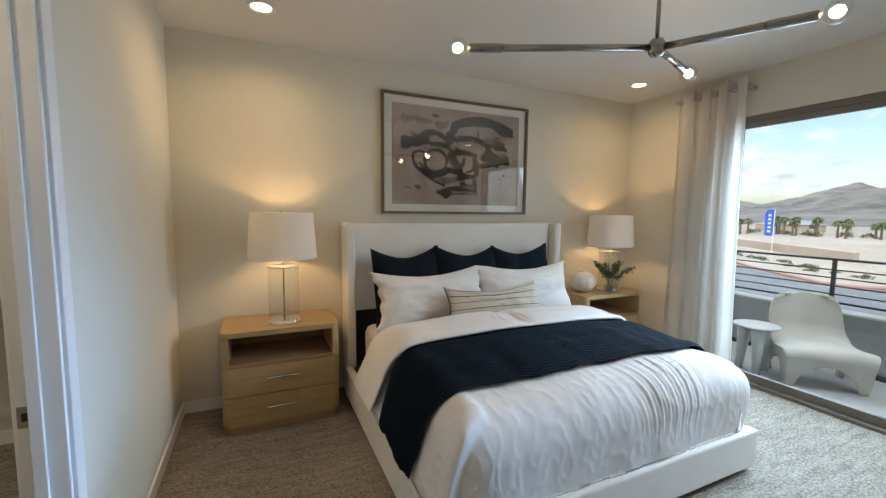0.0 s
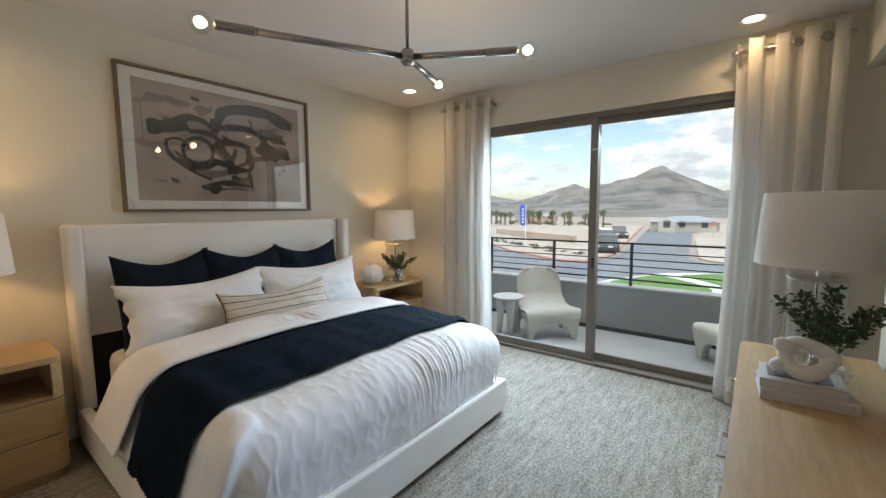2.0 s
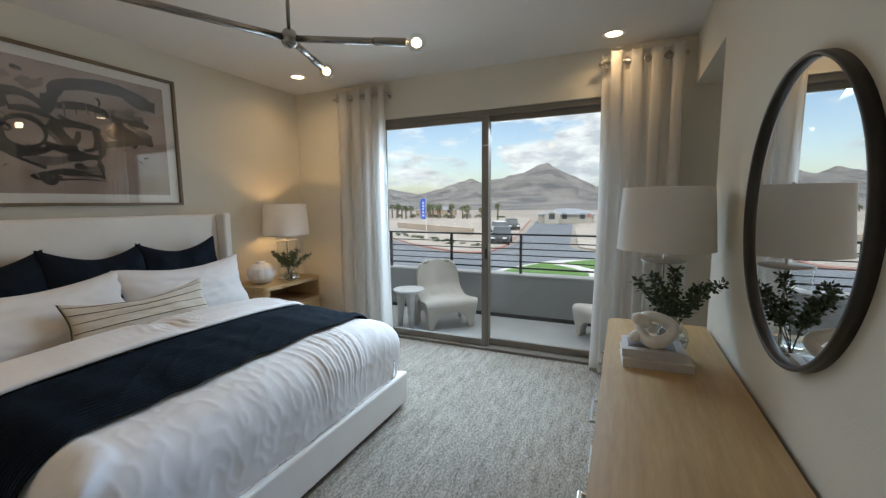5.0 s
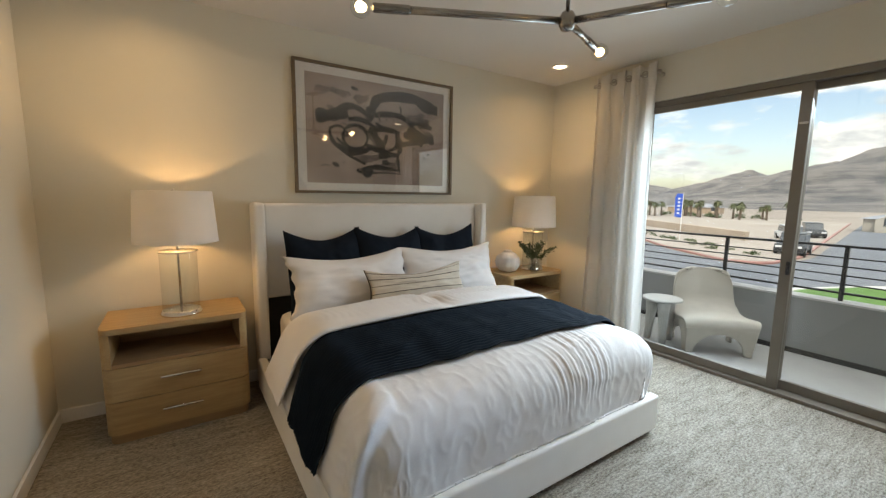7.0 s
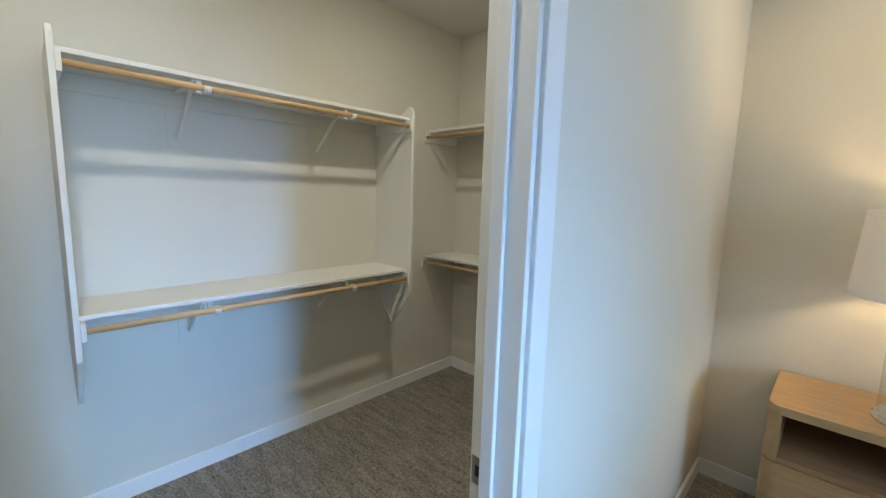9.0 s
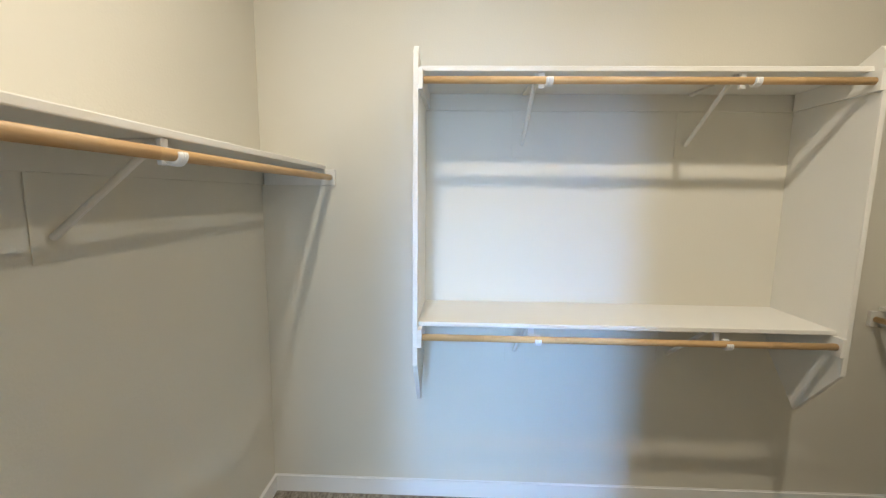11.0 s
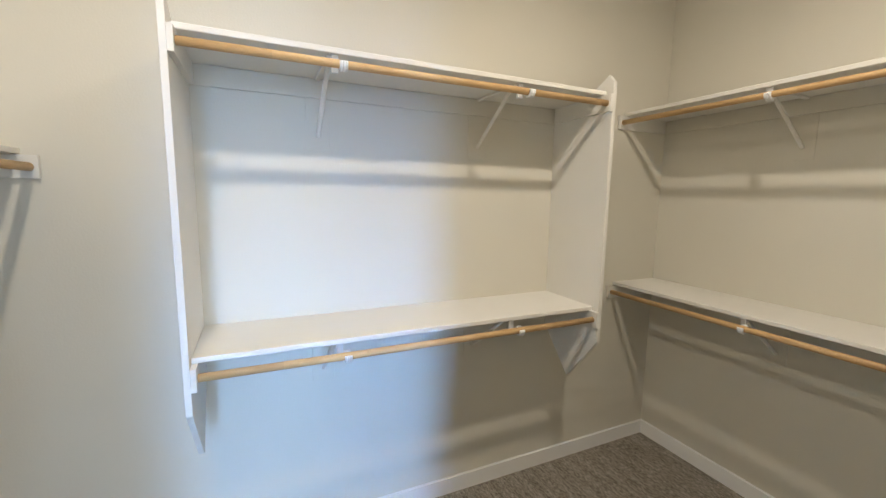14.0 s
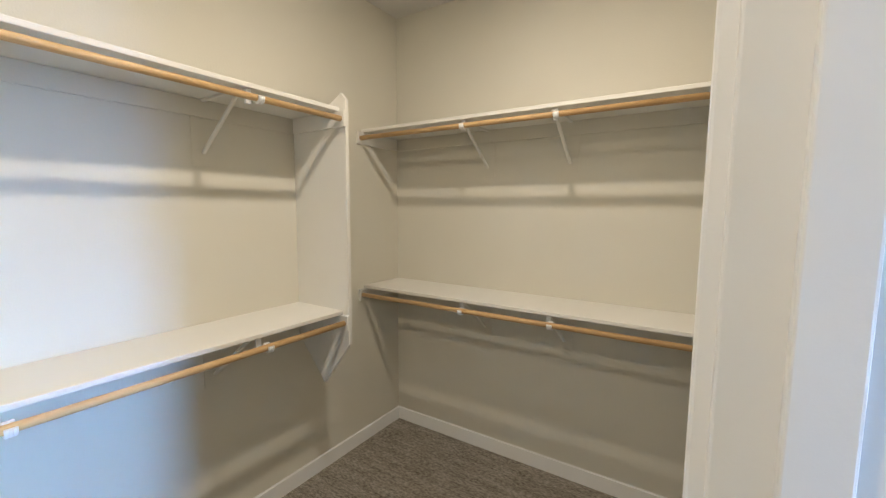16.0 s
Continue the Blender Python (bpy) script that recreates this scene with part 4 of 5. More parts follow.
def picture():
    x0, x1, z0, z1 = 1.508, 2.993, 1.485, 2.513
    pc = thing("framed_picture", ((x0 + x1) / 2, -0.001, (z0 + z1) / 2), "large framed abstract ink print behind glass above the bed", "picture")
    w, h = (x1 - x0) / 2, (z1 - z0) / 2
    for a, b, c, d in ((-w, w, h - 0.022, h), (-w, w, -h, -h + 0.022), (-w, -w + 0.022, -h + 0.022, h - 0.022), (w - 0.022, w, -h + 0.022, h - 0.022)):
        part("frame_bar", box(a, b, -0.036, 0.0, c, d, 0.002), FRAMEWOOD, pc)
    part("mat_board", box(-w + 0.02, w - 0.02, -0.012, -0.004, -h + 0.02, h - 0.02), MAT_BOARD, pc, "white mat board")
    iw, ih = w - 0.095, h - 0.085
    art = part("print", box(-iw, iw, -0.0145, -0.0125, -ih, ih), PRINT, pc, "mauve-brown print with black brush strokes")
    rnd = random.Random(11)
    count = [0]

    def stroke(fn, width, seed, material=INK, n=40):
        """A brush mark along fn(0..1), of uneven width with a ragged edge."""
        count[0] += 1
        y = -0.0147 - 0.00003 * count[0]
        bm = bmesh.new()
        prev = None
        for i in range(n + 1):
            f = i / n
            p, q = Vector(fn(f)), Vector(fn(min(1.0, f + 0.01))) - Vector(fn(max(0.0, f - 0.01)))
            nn = Vector((-q.y, q.x)).normalized() if q.length > 1e-9 else Vector((0, 1))
            wd = width * (0.70 + 0.30 * math.sin(math.pi * min(1, f * 1.1 + 0.08)) + 0.45 * noise.noise((f * 4, seed, 0)))
            e1, e2 = 0.006 * noise.noise((f * 30, seed, 3)), 0.006 * noise.noise((f * 30, seed, 8))
            pair = [bm.verts.new((c.x, y, c.y)) for c in (p + nn * (wd / 2 + e1), p - nn * (wd / 2 + e2))]
            if prev:
                bm.faces.new((prev[0], pair[0], pair[1], prev[1]))
            prev = pair
        part("brush_mark", bm, material, art)

    def arc(cx, cz, rx, rz, a0, a1):
        return lambda f: (cx + rx * math.cos(radians(a0 + (a1 - a0) * f)), cz + rz * math.sin(radians(a0 + (a1 - a0) * f)))

    def line(ax, az, bx, bz, sag=0.0):
        return lambda f: (ax + (bx - ax) * f, az + (bz - az) * f + sag * math.sin(math.pi * f))
    def bow(ax, az, bx, bz, cx, cz):
        """A sweep from a by way of b to c."""
        return lambda f: tuple((1 - f) ** 2 * p + 2 * f * (1 - f) * (2 * q - (p + r) / 2) + f * f * r for p, q, r in ((ax, bx, cx), (az, bz, cz)))
    washes = [(bow(-0.569, 0.321, -0.514, 0.305, -0.448, 0.325), 0.070), (bow(-0.441, 0.329, -0.347, 0.298, -0.28, 0.313), 0.055), (bow(-0.243, 0.295, -0.178, 0.273, -0.117, 0.305), 0.064), (bow(-0.098, 0.012, -0.053, -0.058, 0.005, -0.107), 0.079),
             (bow(0.333, 0.171, 0.391, 0.197, 0.426, 0.217), 0.061), (bow(0.036, 0.182, 0.082, 0.174, 0.117, 0.205), 0.052), (bow(0.255, 0.189, 0.334, 0.158, 0.486, 0.155), 0.070), (bow(-0.236, -0.197, -0.113, -0.213, 0.034, -0.166), 0.061),
             (bow(-0.077, -0.274, 0.046, -0.282, 0.163, -0.243), 0.076), (bow(0.421, 0.05, 0.483, 0.035, 0.539, 0.027), 0.061), (bow(-0.48, 0.189, -0.449, 0.182, -0.427, 0.192), 0.030), (bow(-0.539, -0.287, -0.501, -0.282, -0.463, -0.287), 0.021)]
    bold = [(bow(-0.57, 0.101, -0.435, 0.12, -0.302, 0.155), 0.088), (bow(-0.441, 0.109, -0.277, 0.208, -0.111, 0.135), 0.052), (bow(-0.038, 0.313, -0.08, 0.205, -0.116, 0.109), 0.067), (bow(-0.139, 0.189, -0.102, 0.197, -0.066, 0.22), 0.055),
             (bow(-0.051, 0.29, 0.254, 0.344, 0.573, 0.27), 0.079), (bow(0.012, 0.344, 0.283, 0.359, 0.454, 0.313), 0.040), (bow(0.377, 0.329, 0.488, 0.282, 0.577, 0.267), 0.094), (bow(-0.06, 0.155, 0.181, 0.174, 0.353, 0.05), 0.040),
             (bow(0.273, 0.089, 0.411, 0.004, 0.541, -0.004), 0.064), (bow(0.206, -0.07, 0.325, -0.046, 0.46, -0.032), 0.037)]
    face = [(bow(-0.448, 0.027, -0.403, -0.12, -0.146, -0.262), 0.024), (bow(-0.447, 0.016, -0.366, 0.035, -0.295, -0.035), 0.020), (bow(-0.4, -0.112, -0.239, -0.166, -0.071, -0.101), 0.043), (bow(-0.108, 0.032, 0.027, 0.05, 0.184, 0.024), 0.043),
             (bow(0.142, 0.019, 0.147, -0.089, 0.072, -0.123), 0.030), (bow(0.156, 0.001, 0.181, -0.12, 0.139, -0.185), 0.043), (bow(-0.054, 0.097, 0.042, 0.05, 0.073, 0.043), 0.021), (bow(-0.061, 0.019, -0.04, -0.043, 0.026, -0.089), 0.052),
             (bow(0.047, 0.004, 0.024, -0.073, -0.049, -0.097), 0.034), (arc(-0.238, -0.04, 0.108, 0.098, 15, 400), 0.027), (line(-0.30, 0.10, -0.05, 0.05, 0.03), 0.035), (line(-0.12, 0.03, 0.02, -0.13, 0.02), 0.05), (line(0.22, 0.02, 0.42, -0.06, 0.02), 0.06), (line(-0.14, -0.10, 0.16, -0.17, -0.01), 0.04)]
    low = [(bow(-0.166, -0.324, -0.061, -0.282, 0.188, -0.308), 0.030), (bow(-0.023, -0.2, 0.035, -0.179, 0.158, -0.166), 0.040), (bow(0.012, -0.247, 0.041, -0.236, 0.073, -0.253), 0.037), (bow(-0.178, -0.29, -0.13, -0.344, -0.086, -0.305), 0.049),
             (bow(0.147, -0.205, 0.169, -0.243, 0.167, -0.305), 0.034), (bow(-0.085, -0.336, 0.05, -0.327, 0.191, -0.335), 0.011), (bow(0.172, 0.259, 0.194, 0.228, 0.179, 0.189), 0.014), (bow(0.263, 0.112, 0.322, 0.128, 0.43, 0.115), 0.030),
             (bow(0.37, 0.109, 0.444, 0.118, 0.515, 0.097), 0.037), (bow(-0.27, 0.359, -0.239, 0.353, -0.212, 0.347), 0.024), (bow(-0.433, -0.284, -0.41, -0.277, -0.385, -0.293), 0.034), (bow(-0.225, -0.305, -0.2, -0.329, -0.175, -0.324), 0.024),
             (bow(-0.402, -0.058, -0.366, -0.089, -0.32, -0.12), 0.018)]
    for i, (fn, wd) in enumerate(washes):
        stroke(fn, wd, 40 + i * 2.3, WASH)
    for i, (fn, wd) in enumerate(bold + face + low):
        stroke(fn, wd * 1.22, i * 1.7)
    # bristle streaks, drips and spatter
    for i in range(9):
        px = -0.02 + 0.062 * i + rnd.uniform(-0.015, 0.015)
        stroke(line(px, 0.20 - 0.03 * (i > 5), px + rnd.uniform(-0.01, 0.02), 0.13 - 0.05 * rnd.random()), rnd.uniform(0.006, 0.02), 130 + i, INK if i % 2 else WASH, 12)
    for i in range(22):
        px, pz, ang = rnd.uniform(-0.45, 0.50), rnd.uniform(-0.30, 0.33), rnd.uniform(-0.6, 0.6)
        ln = rnd.uniform(0.02, 0.07)
        stroke(line(px, pz, px + ln * math.cos(ang), pz + ln * math.sin(ang), 0.006), rnd.uniform(0.005, 0.016), 90 + i, INK if i % 3 else WASH, 12)
    pane = part("glazing", box(-w + 0.02, w - 0.02, -0.0215, -0.0205, -h + 0.02, h - 0.02), PICTURE_GLASS, pc, "reflective picture glass")
    pane.visible_shadow = False


picture()

# ---- dresser wall ----


def dresser():
    x0, x1, y0, y1, h = 1.46, 3.34, -3.465, SOUTH + 0.02, DR_H
    d = thing("dresser", (x0, y1, 0), "long honey oak dresser with nickel bar handles", "dresser")
    w, dp = x1 - x0, y0 - y1
    flip = lambda p: [(a, -b) for a, b in p]
    part("top", prism(flip(rounded(0, w, -dp, 0, 0.05)), 2, h - 0.03, h, 0.003), OAK, d)
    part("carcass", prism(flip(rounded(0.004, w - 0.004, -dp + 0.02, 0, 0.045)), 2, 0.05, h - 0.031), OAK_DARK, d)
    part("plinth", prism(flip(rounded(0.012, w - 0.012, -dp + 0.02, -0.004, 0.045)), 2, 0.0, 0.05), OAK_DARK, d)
    cols, rows = 3, 3
    cw, rh = w / cols, (h - 0.04 - 0.06) / rows
    for i in range(cols):
        for j in range(rows):
            a, b, z0, z1 = i * cw + 0.004, (i + 1) * cw - 0.004, 0.06 + j * rh + 0.003, 0.06 + (j + 1) * rh - 0.003
            dr = part("drawer", box(a, b, dp - 0.02, dp, z0, z1, 0.003), OAK, d)
            m, z = (a + b) / 2, (z0 + z1) / 2
            hd = part("handle", box(m - 0.10, m + 0.10, dp + 0.024, dp + 0.036, z - 0.006, z + 0.006, 0.002), CHROME, dr, "square nickel bar handle")
            for s in (-0.092, 0.092):
                part("post", box(m + s - 0.006, m + s + 0.006, dp, dp + 0.026, z - 0.006, z + 0.006, 0.001), CHROME, hd)


dresser()


def mirror():
    r = 0.454
    m = thing("round_mirror", (2.212, SOUTH, 1.435), "round wall mirror with a deep dark metal rim", "mirror")
    bm = lathe([(r - 0.016, 0.010), (r - 0.014, 0.028), (r - 0.011, 0.032), (r - 0.003, 0.032), (r, 0.028), (r, 0.0), (r - 0.016, 0.0)], 96)
    bmesh.ops.rotate(bm, cent=(0, 0, 0), matrix=Matrix.Rotation(radians(-90), 3, "X"), verts=bm.verts)
    part("rim", bm, RIM, m, "dark metal rim", True)
    bm = lathe([(0.0, 0.012), (r - 0.015, 0.012), (r - 0.015, 0.008), (0.0, 0.008)], 96)
    bmesh.ops.rotate(bm, cent=(0, 0, 0), matrix=Matrix.Rotation(radians(-90), 3, "X"), verts=bm.verts)
    part("mirror_glass", bm, MIRROR, m, "silvered mirror glass")


mirror()


def book(x, y, z, w, d, t, turn, cover, label):
    b = thing("book", (x, y, z), label, "book", "stacked books", turn)
    part("pages", box(-w / 2 + 0.003, w / 2 - 0.005, -d / 2 + 0.005, d / 2 - 0.005, 0.003, t - 0.003), PAPER, b, "cream page block")
    for z0 in (0.0, t - 0.003):
        part("cover", box(-w / 2, w / 2, -d / 2, d / 2, z0, z0 + 0.003, 0.001), cover, b)
    part("spine", box(-w / 2 - 0.003, -w / 2, -d / 2, d / 2, 0.0, t, 0.001), cover, b)
    return b


book(2.67, -3.675, DR_H, 0.22, 0.275, 0.036, 4, COVER, "pale hardback book lying on the dresser")
top_book = book(2.685, -3.665, DR_H + 0.0365, 0.20, 0.25, 0.034, 1, COVER, "pale hardback book with a grey photo jacket lying on another")
part("jacket_picture", box(-0.06, 0.07, -0.09, 0.10, 0.034, 0.0352), COVER_DARK, top_book, "grey photograph panel")


def sculpture():
    s = thing("knot_sculpture", (2.68, -3.67, DR_H + 0.0715), "matte white stoneware knot on the books", "sculpture")
    pts, rad = [], []
    for i in range(90):
        a = 2 * math.pi * i / 90
        pts.append((0.036 * math.sin(a) + 0.012 * math.cos(2 * a), 0.064 * math.cos(a) - 0.012, 0.074 + 0.047 * math.sin(a) + 0.008 * math.sin(2 * a)))
        rad.append(0.027 + 0.003 * math.sin(a * 3))
    part("loop", tube(pts, rad, 20, closed=True), STONE, s, smooth=True)
    part("end_knob", tube([(-0.005, 0.030, 0.098), (-0.020, 0.048, 0.116), (-0.034, 0.070, 0.124), (-0.040, 0.083, 0.123), (-0.043, 0.090, 0.122)], [0.025, 0.026, 0.027, 0.023, 0.010], 20), STONE, s, smooth=True)
    part("lower_lobe", tube([(0.01, 0.05, 0.045), (-0.012, 0.072, 0.034), (-0.024, 0.088, 0.030), (-0.030, 0.097, 0.030)], [0.026, 0.028, 0.023, 0.010], 20), STONE, s, smooth=True)


sculpture()

# ---- closet shelving ----
CL_TOP, CL_LOW, CL_SOUTH = 1.966, 1.010, 1.632


def bracket(parent, along, p, back, depth, z):
    """A shelf bracket: wall plate, arm, brace and a hook with a plastic saddle. along 0: shelf runs in x, 1: in y; back: the wall's coordinate; depth signed."""
    def b3(p0, p1, d0, d1, z0, z1, bevel=0.002):
        d0, d1 = sorted((back + d0, back + d1))
        return box(p0, p1, d0, d1, z0, z1, bevel) if along == 0 else box(d0, d1, p0, p1, z0, z1, bevel)
    s = math.copysign(1, depth)
    br = part("bracket", b3(p - 0.010, p + 0.010, s * 0.018, depth * 0.92, z - 0.030, z - 0.0195), SHELF, parent, "white steel bracket")
    part("wall_plate", b3(p - 0.045, p + 0.045, 0.0, s * 0.004, z - 0.29, z - 0.0925, 0.001), WALL, br)
    lo, hi = back + s * 0.008, back + depth * 0.84
    ends = [(p, lo, z - 0.235), (p, hi, z - 0.032)] if along == 0 else [(lo, p, z - 0.235), (hi, p, z - 0.032)]
    part("brace", tube(ends, 0.0085, 10), SHELF, br)
    rod = back + depth + s * 0.022
    part("hook", b3(p + 0.004, p + 0.026, depth * 0.92, depth * 0.96, z - 0.075, z - 0.0195, 0.002), PLASTIC, br)
    ring = []
    for k in range(14):
        a = radians(-30 + 250 * k / 13 + 160)
        c = (0.0175 * math.cos(a) * s, 0.0175 * math.sin(a))
        ring.append((p + 0.034, rod + c[0], z - 0.056 + c[1]) if along == 0 else (rod + c[0], p + 0.034, z - 0.056 + c[1]))
    bm = bmesh.new()
    for q in (-0.008, 0.0, 0.008):
        tube([(x + q, y, zz) if along == 0 else (x, y + q, zz) for x, y, zz in ring], 0.0052, 8, bm)
    part("saddle", bm, PLASTIC, br, "white plastic rod saddle", True)


def shelf_run(name, label, along, p0, p1, back, depth, z, spots, cleats):
    sh = thing(name, (0, 0, 0), label, "closet shelf", "closet shelves")
    s = math.copysign(1, depth)

    def b3(a, b, d0, d1, z0, z1, bevel=0.002):
        d0, d1 = sorted((back + d0, back + d1))
        return box(a, b, d0, d1, z0, z1, bevel) if along == 0 else box(d0, d1, a, b, z0, z1, bevel)
    part("shelf_board", b3(p0, p1, 0.0, depth, z - 0.019, z, 0.003), SHELF, sh)
    part("back_cleat", b3(p0, p1, 0.0, s * 0.012, z - 0.092, z - 0.0195), WALL, sh)
    for e, sg in cleats:
        a, b = sorted((e, e + sg * 0.017))
        part("end_cleat", b3(a, b, s * 0.018, depth + s * 0.045, z - 0.092, z - 0.0195), SHELF, sh)
    r = back + depth + s * 0.022
    a, b = p0 + 0.018, p1 - 0.018
    ends = [(a, r, z - 0.056), (b, r, z - 0.056)] if along == 0 else [(r, a, z - 0.056), (r, b, z - 0.056)]
    part("hanging_rod", tube(ends, 0.0130, 18), PINE_X if along == 0 else PINE_Y, sh, "round pine hanging rod", True)
    for p in spots:
        bracket(sh, along, p, back, depth, z)


UL, UR = -2.428, -0.815
for nm, z in (("closet_shelf", CL_TOP), ("closet_shelf", CL_LOW)):
    shelf_run(nm, "white painted closet shelf with a pine hanging rod, between end panels", 1, UL + 0.009, UR - 0.009, CW, 0.335, z, (-1.99, -1.275), ((UL + 0.009, 1), (UR - 0.009, -1)))
    shelf_run(nm, "white painted closet shelf with a pine hanging rod, wall to wall", 0, CW, CE, 0.0, -0.34, z + 0.012, (-1.21, -0.73), ((CW, 1), (CE, -1)))
shelf_run("closet_shelf", "single white painted closet shelf with a pine hanging rod", 0, CW, CE, CS, 0.302, CL_SOUTH, (-0.90,), ((CW, 1), (CE, -1)))
for y in (UL, UR):
    pn = thing("closet_end_panel", (CW, y, 0), "white painted panel that ends the double closet shelves", "closet panel", "closet end panels")
    part("panel_board", prism([(0.0, 0.83), (0.19, 0.61), (0.368, 0.84), (0.368, 2.002), (0.345, 2.030), (0.27, 1.985), (0.0, 1.985)], 1, -0.009, 0.009, 0.002), SHELF, pn)
    part("edge_band", box(0.3685, 0.373, -0.0095, 0.0095, 0.845, 2.0, 0.0015), SHELF, pn, "rounded front edge")

# ---- balcony ----
BAL = 5.75
structure("balcony_floor", box(EAST + 0.2, BAL, -5.2, -0.15, -0.30, -0.02), DECK, "pale grey concrete balcony floor")
bm = box(BAL, BAL + 0.18, -5.38, 0.03, -0.30, 0.535)
box(EAST + 0.2, BAL, -0.15, 0.03, -0.30, 0.535, bm=bm)
box(EAST + 0.2, BAL, -5.38, -5.2, -0.30, 0.535, bm=bm)
structure("parapet", bm, STUCCO, "grey stucco balcony parapet")
structure("parapet_cap", box(BAL - 0.008, BAL + 0.19, -5.39, 0.04, 0.537, 0.556, 0.003), CAP, "pale cap on the parapet")
structure("parapet_skirting", box(BAL - 0.012, BAL - 0.001, -5.2, -0.15, -0.02, 0.03), BLACK, "dark flashing along the parapet foot")
structure("facade_below", box(EAST + 0.2, BAL + 0.18, -5.38, 0.03, -3.0, -0.302), STUCCO, "grey stucco storey below the balcony")


def railing():
    x = BAL + 0.085
    r = thing("balcony_railing", (x, -2.4, 0.556), "black steel railing with thin horizontal bars on the parapet", "railing")
    ys = [-0.08 + 2.4 - 0.972 * i - 0.31 for i in range(6)]
    for y in ys:
        part("post", box(-0.016, 0.016, y - 0.016, y + 0.016, 0.0, 0.50, 0.002), BLACK, r)
    part("top_rail", box(-0.026, 0.026, ys[-1] - 0.03, ys[0] + 0.03, 0.50, 0.522, 0.003), BLACK, r)
    part("bottom_rail", box(-0.014, 0.014, ys[-1], ys[0], 0.065, 0.085, 0.002), BLACK, r)
    for z in (0.158, 0.240, 0.322, 0.404):
        part("bar", box(-0.007, 0.007, ys[-1], ys[0], z - 0.006, z + 0.006), BLACK, r)


railing()


def lounge_chair(x, y, turn, label):
    """A woven one-piece shell: rounded back, dished seat, and an apron cut to an arch between two broad legs. Local: faces -y."""
    c = thing("lounge_chair", (x, y, -0.02), label, "chair", "balcony chairs", turn)
    prof = [(0.315, 0.765, 0.15), (0.312, 0.75, 0.20), (0.30, 0.71, 0.245), (0.28, 0.63, 0.272), (0.25, 0.53, 0.282), (0.215, 0.44, 0.287), (0.15, 0.375, 0.292), (0.04, 0.345, 0.305),
            (-0.09, 0.345, 0.325), (-0.20, 0.352, 0.33), (-0.265, 0.342, 0.325), (-0.292, 0.31, 0.318), (-0.295, 0.27, 0.31)]

    def at(q):
        q = min(max(q, 0.0), len(prof) - 1.001)
        i = int(q)
        f = q - i
        p0, p1, p2, p3 = (prof[max(0, min(len(prof) - 1, k))] for k in (i - 1, i, i + 1, i + 2))
        return [0.5 * (2 * p1[k] + (p2[k] - p0[k]) * f + (2 * p0[k] - 5 * p1[k] + 4 * p2[k] - p3[k]) * f * f + (3 * p1[k] - p0[k] - 3 * p2[k] + p3[k]) * f ** 3) for k in range(3)]

    def fn(u, v):
        yy, z, w = at(v * (len(prof) - 1))
        a = 2 * u - 1
        e = abs(a) ** 3
        seat = math.exp(-((v - 0.62) / 0.2) ** 2)
        back = max(0.0, 1 - v / 0.42)
        return (a * w, yy - 0.06 * e * back, z - 0.035 * e * seat - 0.02 * e * back - 0.0024 * math.sin(a * 48) ** 2 * min(1.0, v / 0.12))
    def thick(ob, t):
        m = ob.modifiers.new("thickness", "SOLIDIFY")
        m.thickness, m.offset = t, 0.0
    thick(part("shell", grid(fn, 120, 60), WICKER, c, smooth=True), 0.034)

    def apron(u, v):
        a = 2 * u - 1
        low = 0.215 * math.sqrt(max(0.0, 1 - (a / 0.77) ** 2))
        z = low + (0.272 - low) * v
        return (a * (0.287 + 0.023 * v), -0.295 + 0.045 * (1 - z / 0.27), z)
    thick(part("front_apron", grid(apron, 50, 14), WICKER, c, smooth=True), 0.032)
    for s in (-1, 1):
        def flank(u, v, s=s):
            f = -0.262 + 0.44 * u
            top = 0.305 if f < 0.08 else 0.305 + (f - 0.08) * 0.75
            low = 0.20 * math.sqrt(max(0.0, 1 - ((f + 0.03) / 0.13) ** 2))
            return (s * (0.272 + 0.025 * v), f + 0.05 * (1 - v) * (1 if f > 0.05 else 0), low + (top - low) * v)
        thick(part("flank", grid(flank, 36, 14), WICKER, c, smooth=True), 0.03)
    return c


lounge_chair(5.215, -1.515, -47, "cream woven lounge chair on the balcony beside the stool")
lounge_chair(5.32, -3.48, 220, "cream woven lounge chair at the far end of the balcony")


def stool():
    s = thing("side_table", (4.93, -1.17, -0.02), "small round white side table with chunky legs", "side table")
    part("tabletop", lathe([(0.0, 0.43), (0.145, 0.432), (0.172, 0.44), (0.188, 0.449), (0.19, 0.458), (0.186, 0.467), (0.172, 0.47), (0.0, 0.466)], 44), STOOL, s, smooth=True)
    for k in range(3):
        a = radians(100 + 120 * k)
        p = lambda r, z: (r * math.cos(a), r * math.sin(a), z)
        part("leg", tube([p(0.095, 0.44), p(0.10, 0.3), p(0.112, 0.12), p(0.12, 0.0)], [0.062, 0.05, 0.038, 0.033], 18), STOOL, s, smooth=True)


stool()

# ---- street and distance ----
GZ = -3.0


def flat(name, pts, z, material, label):
    bm = bmesh.new()
    bm.faces.new([bm.verts.new((x, y, z)) for x, y in pts])
    return structure(name, bm, material, label)


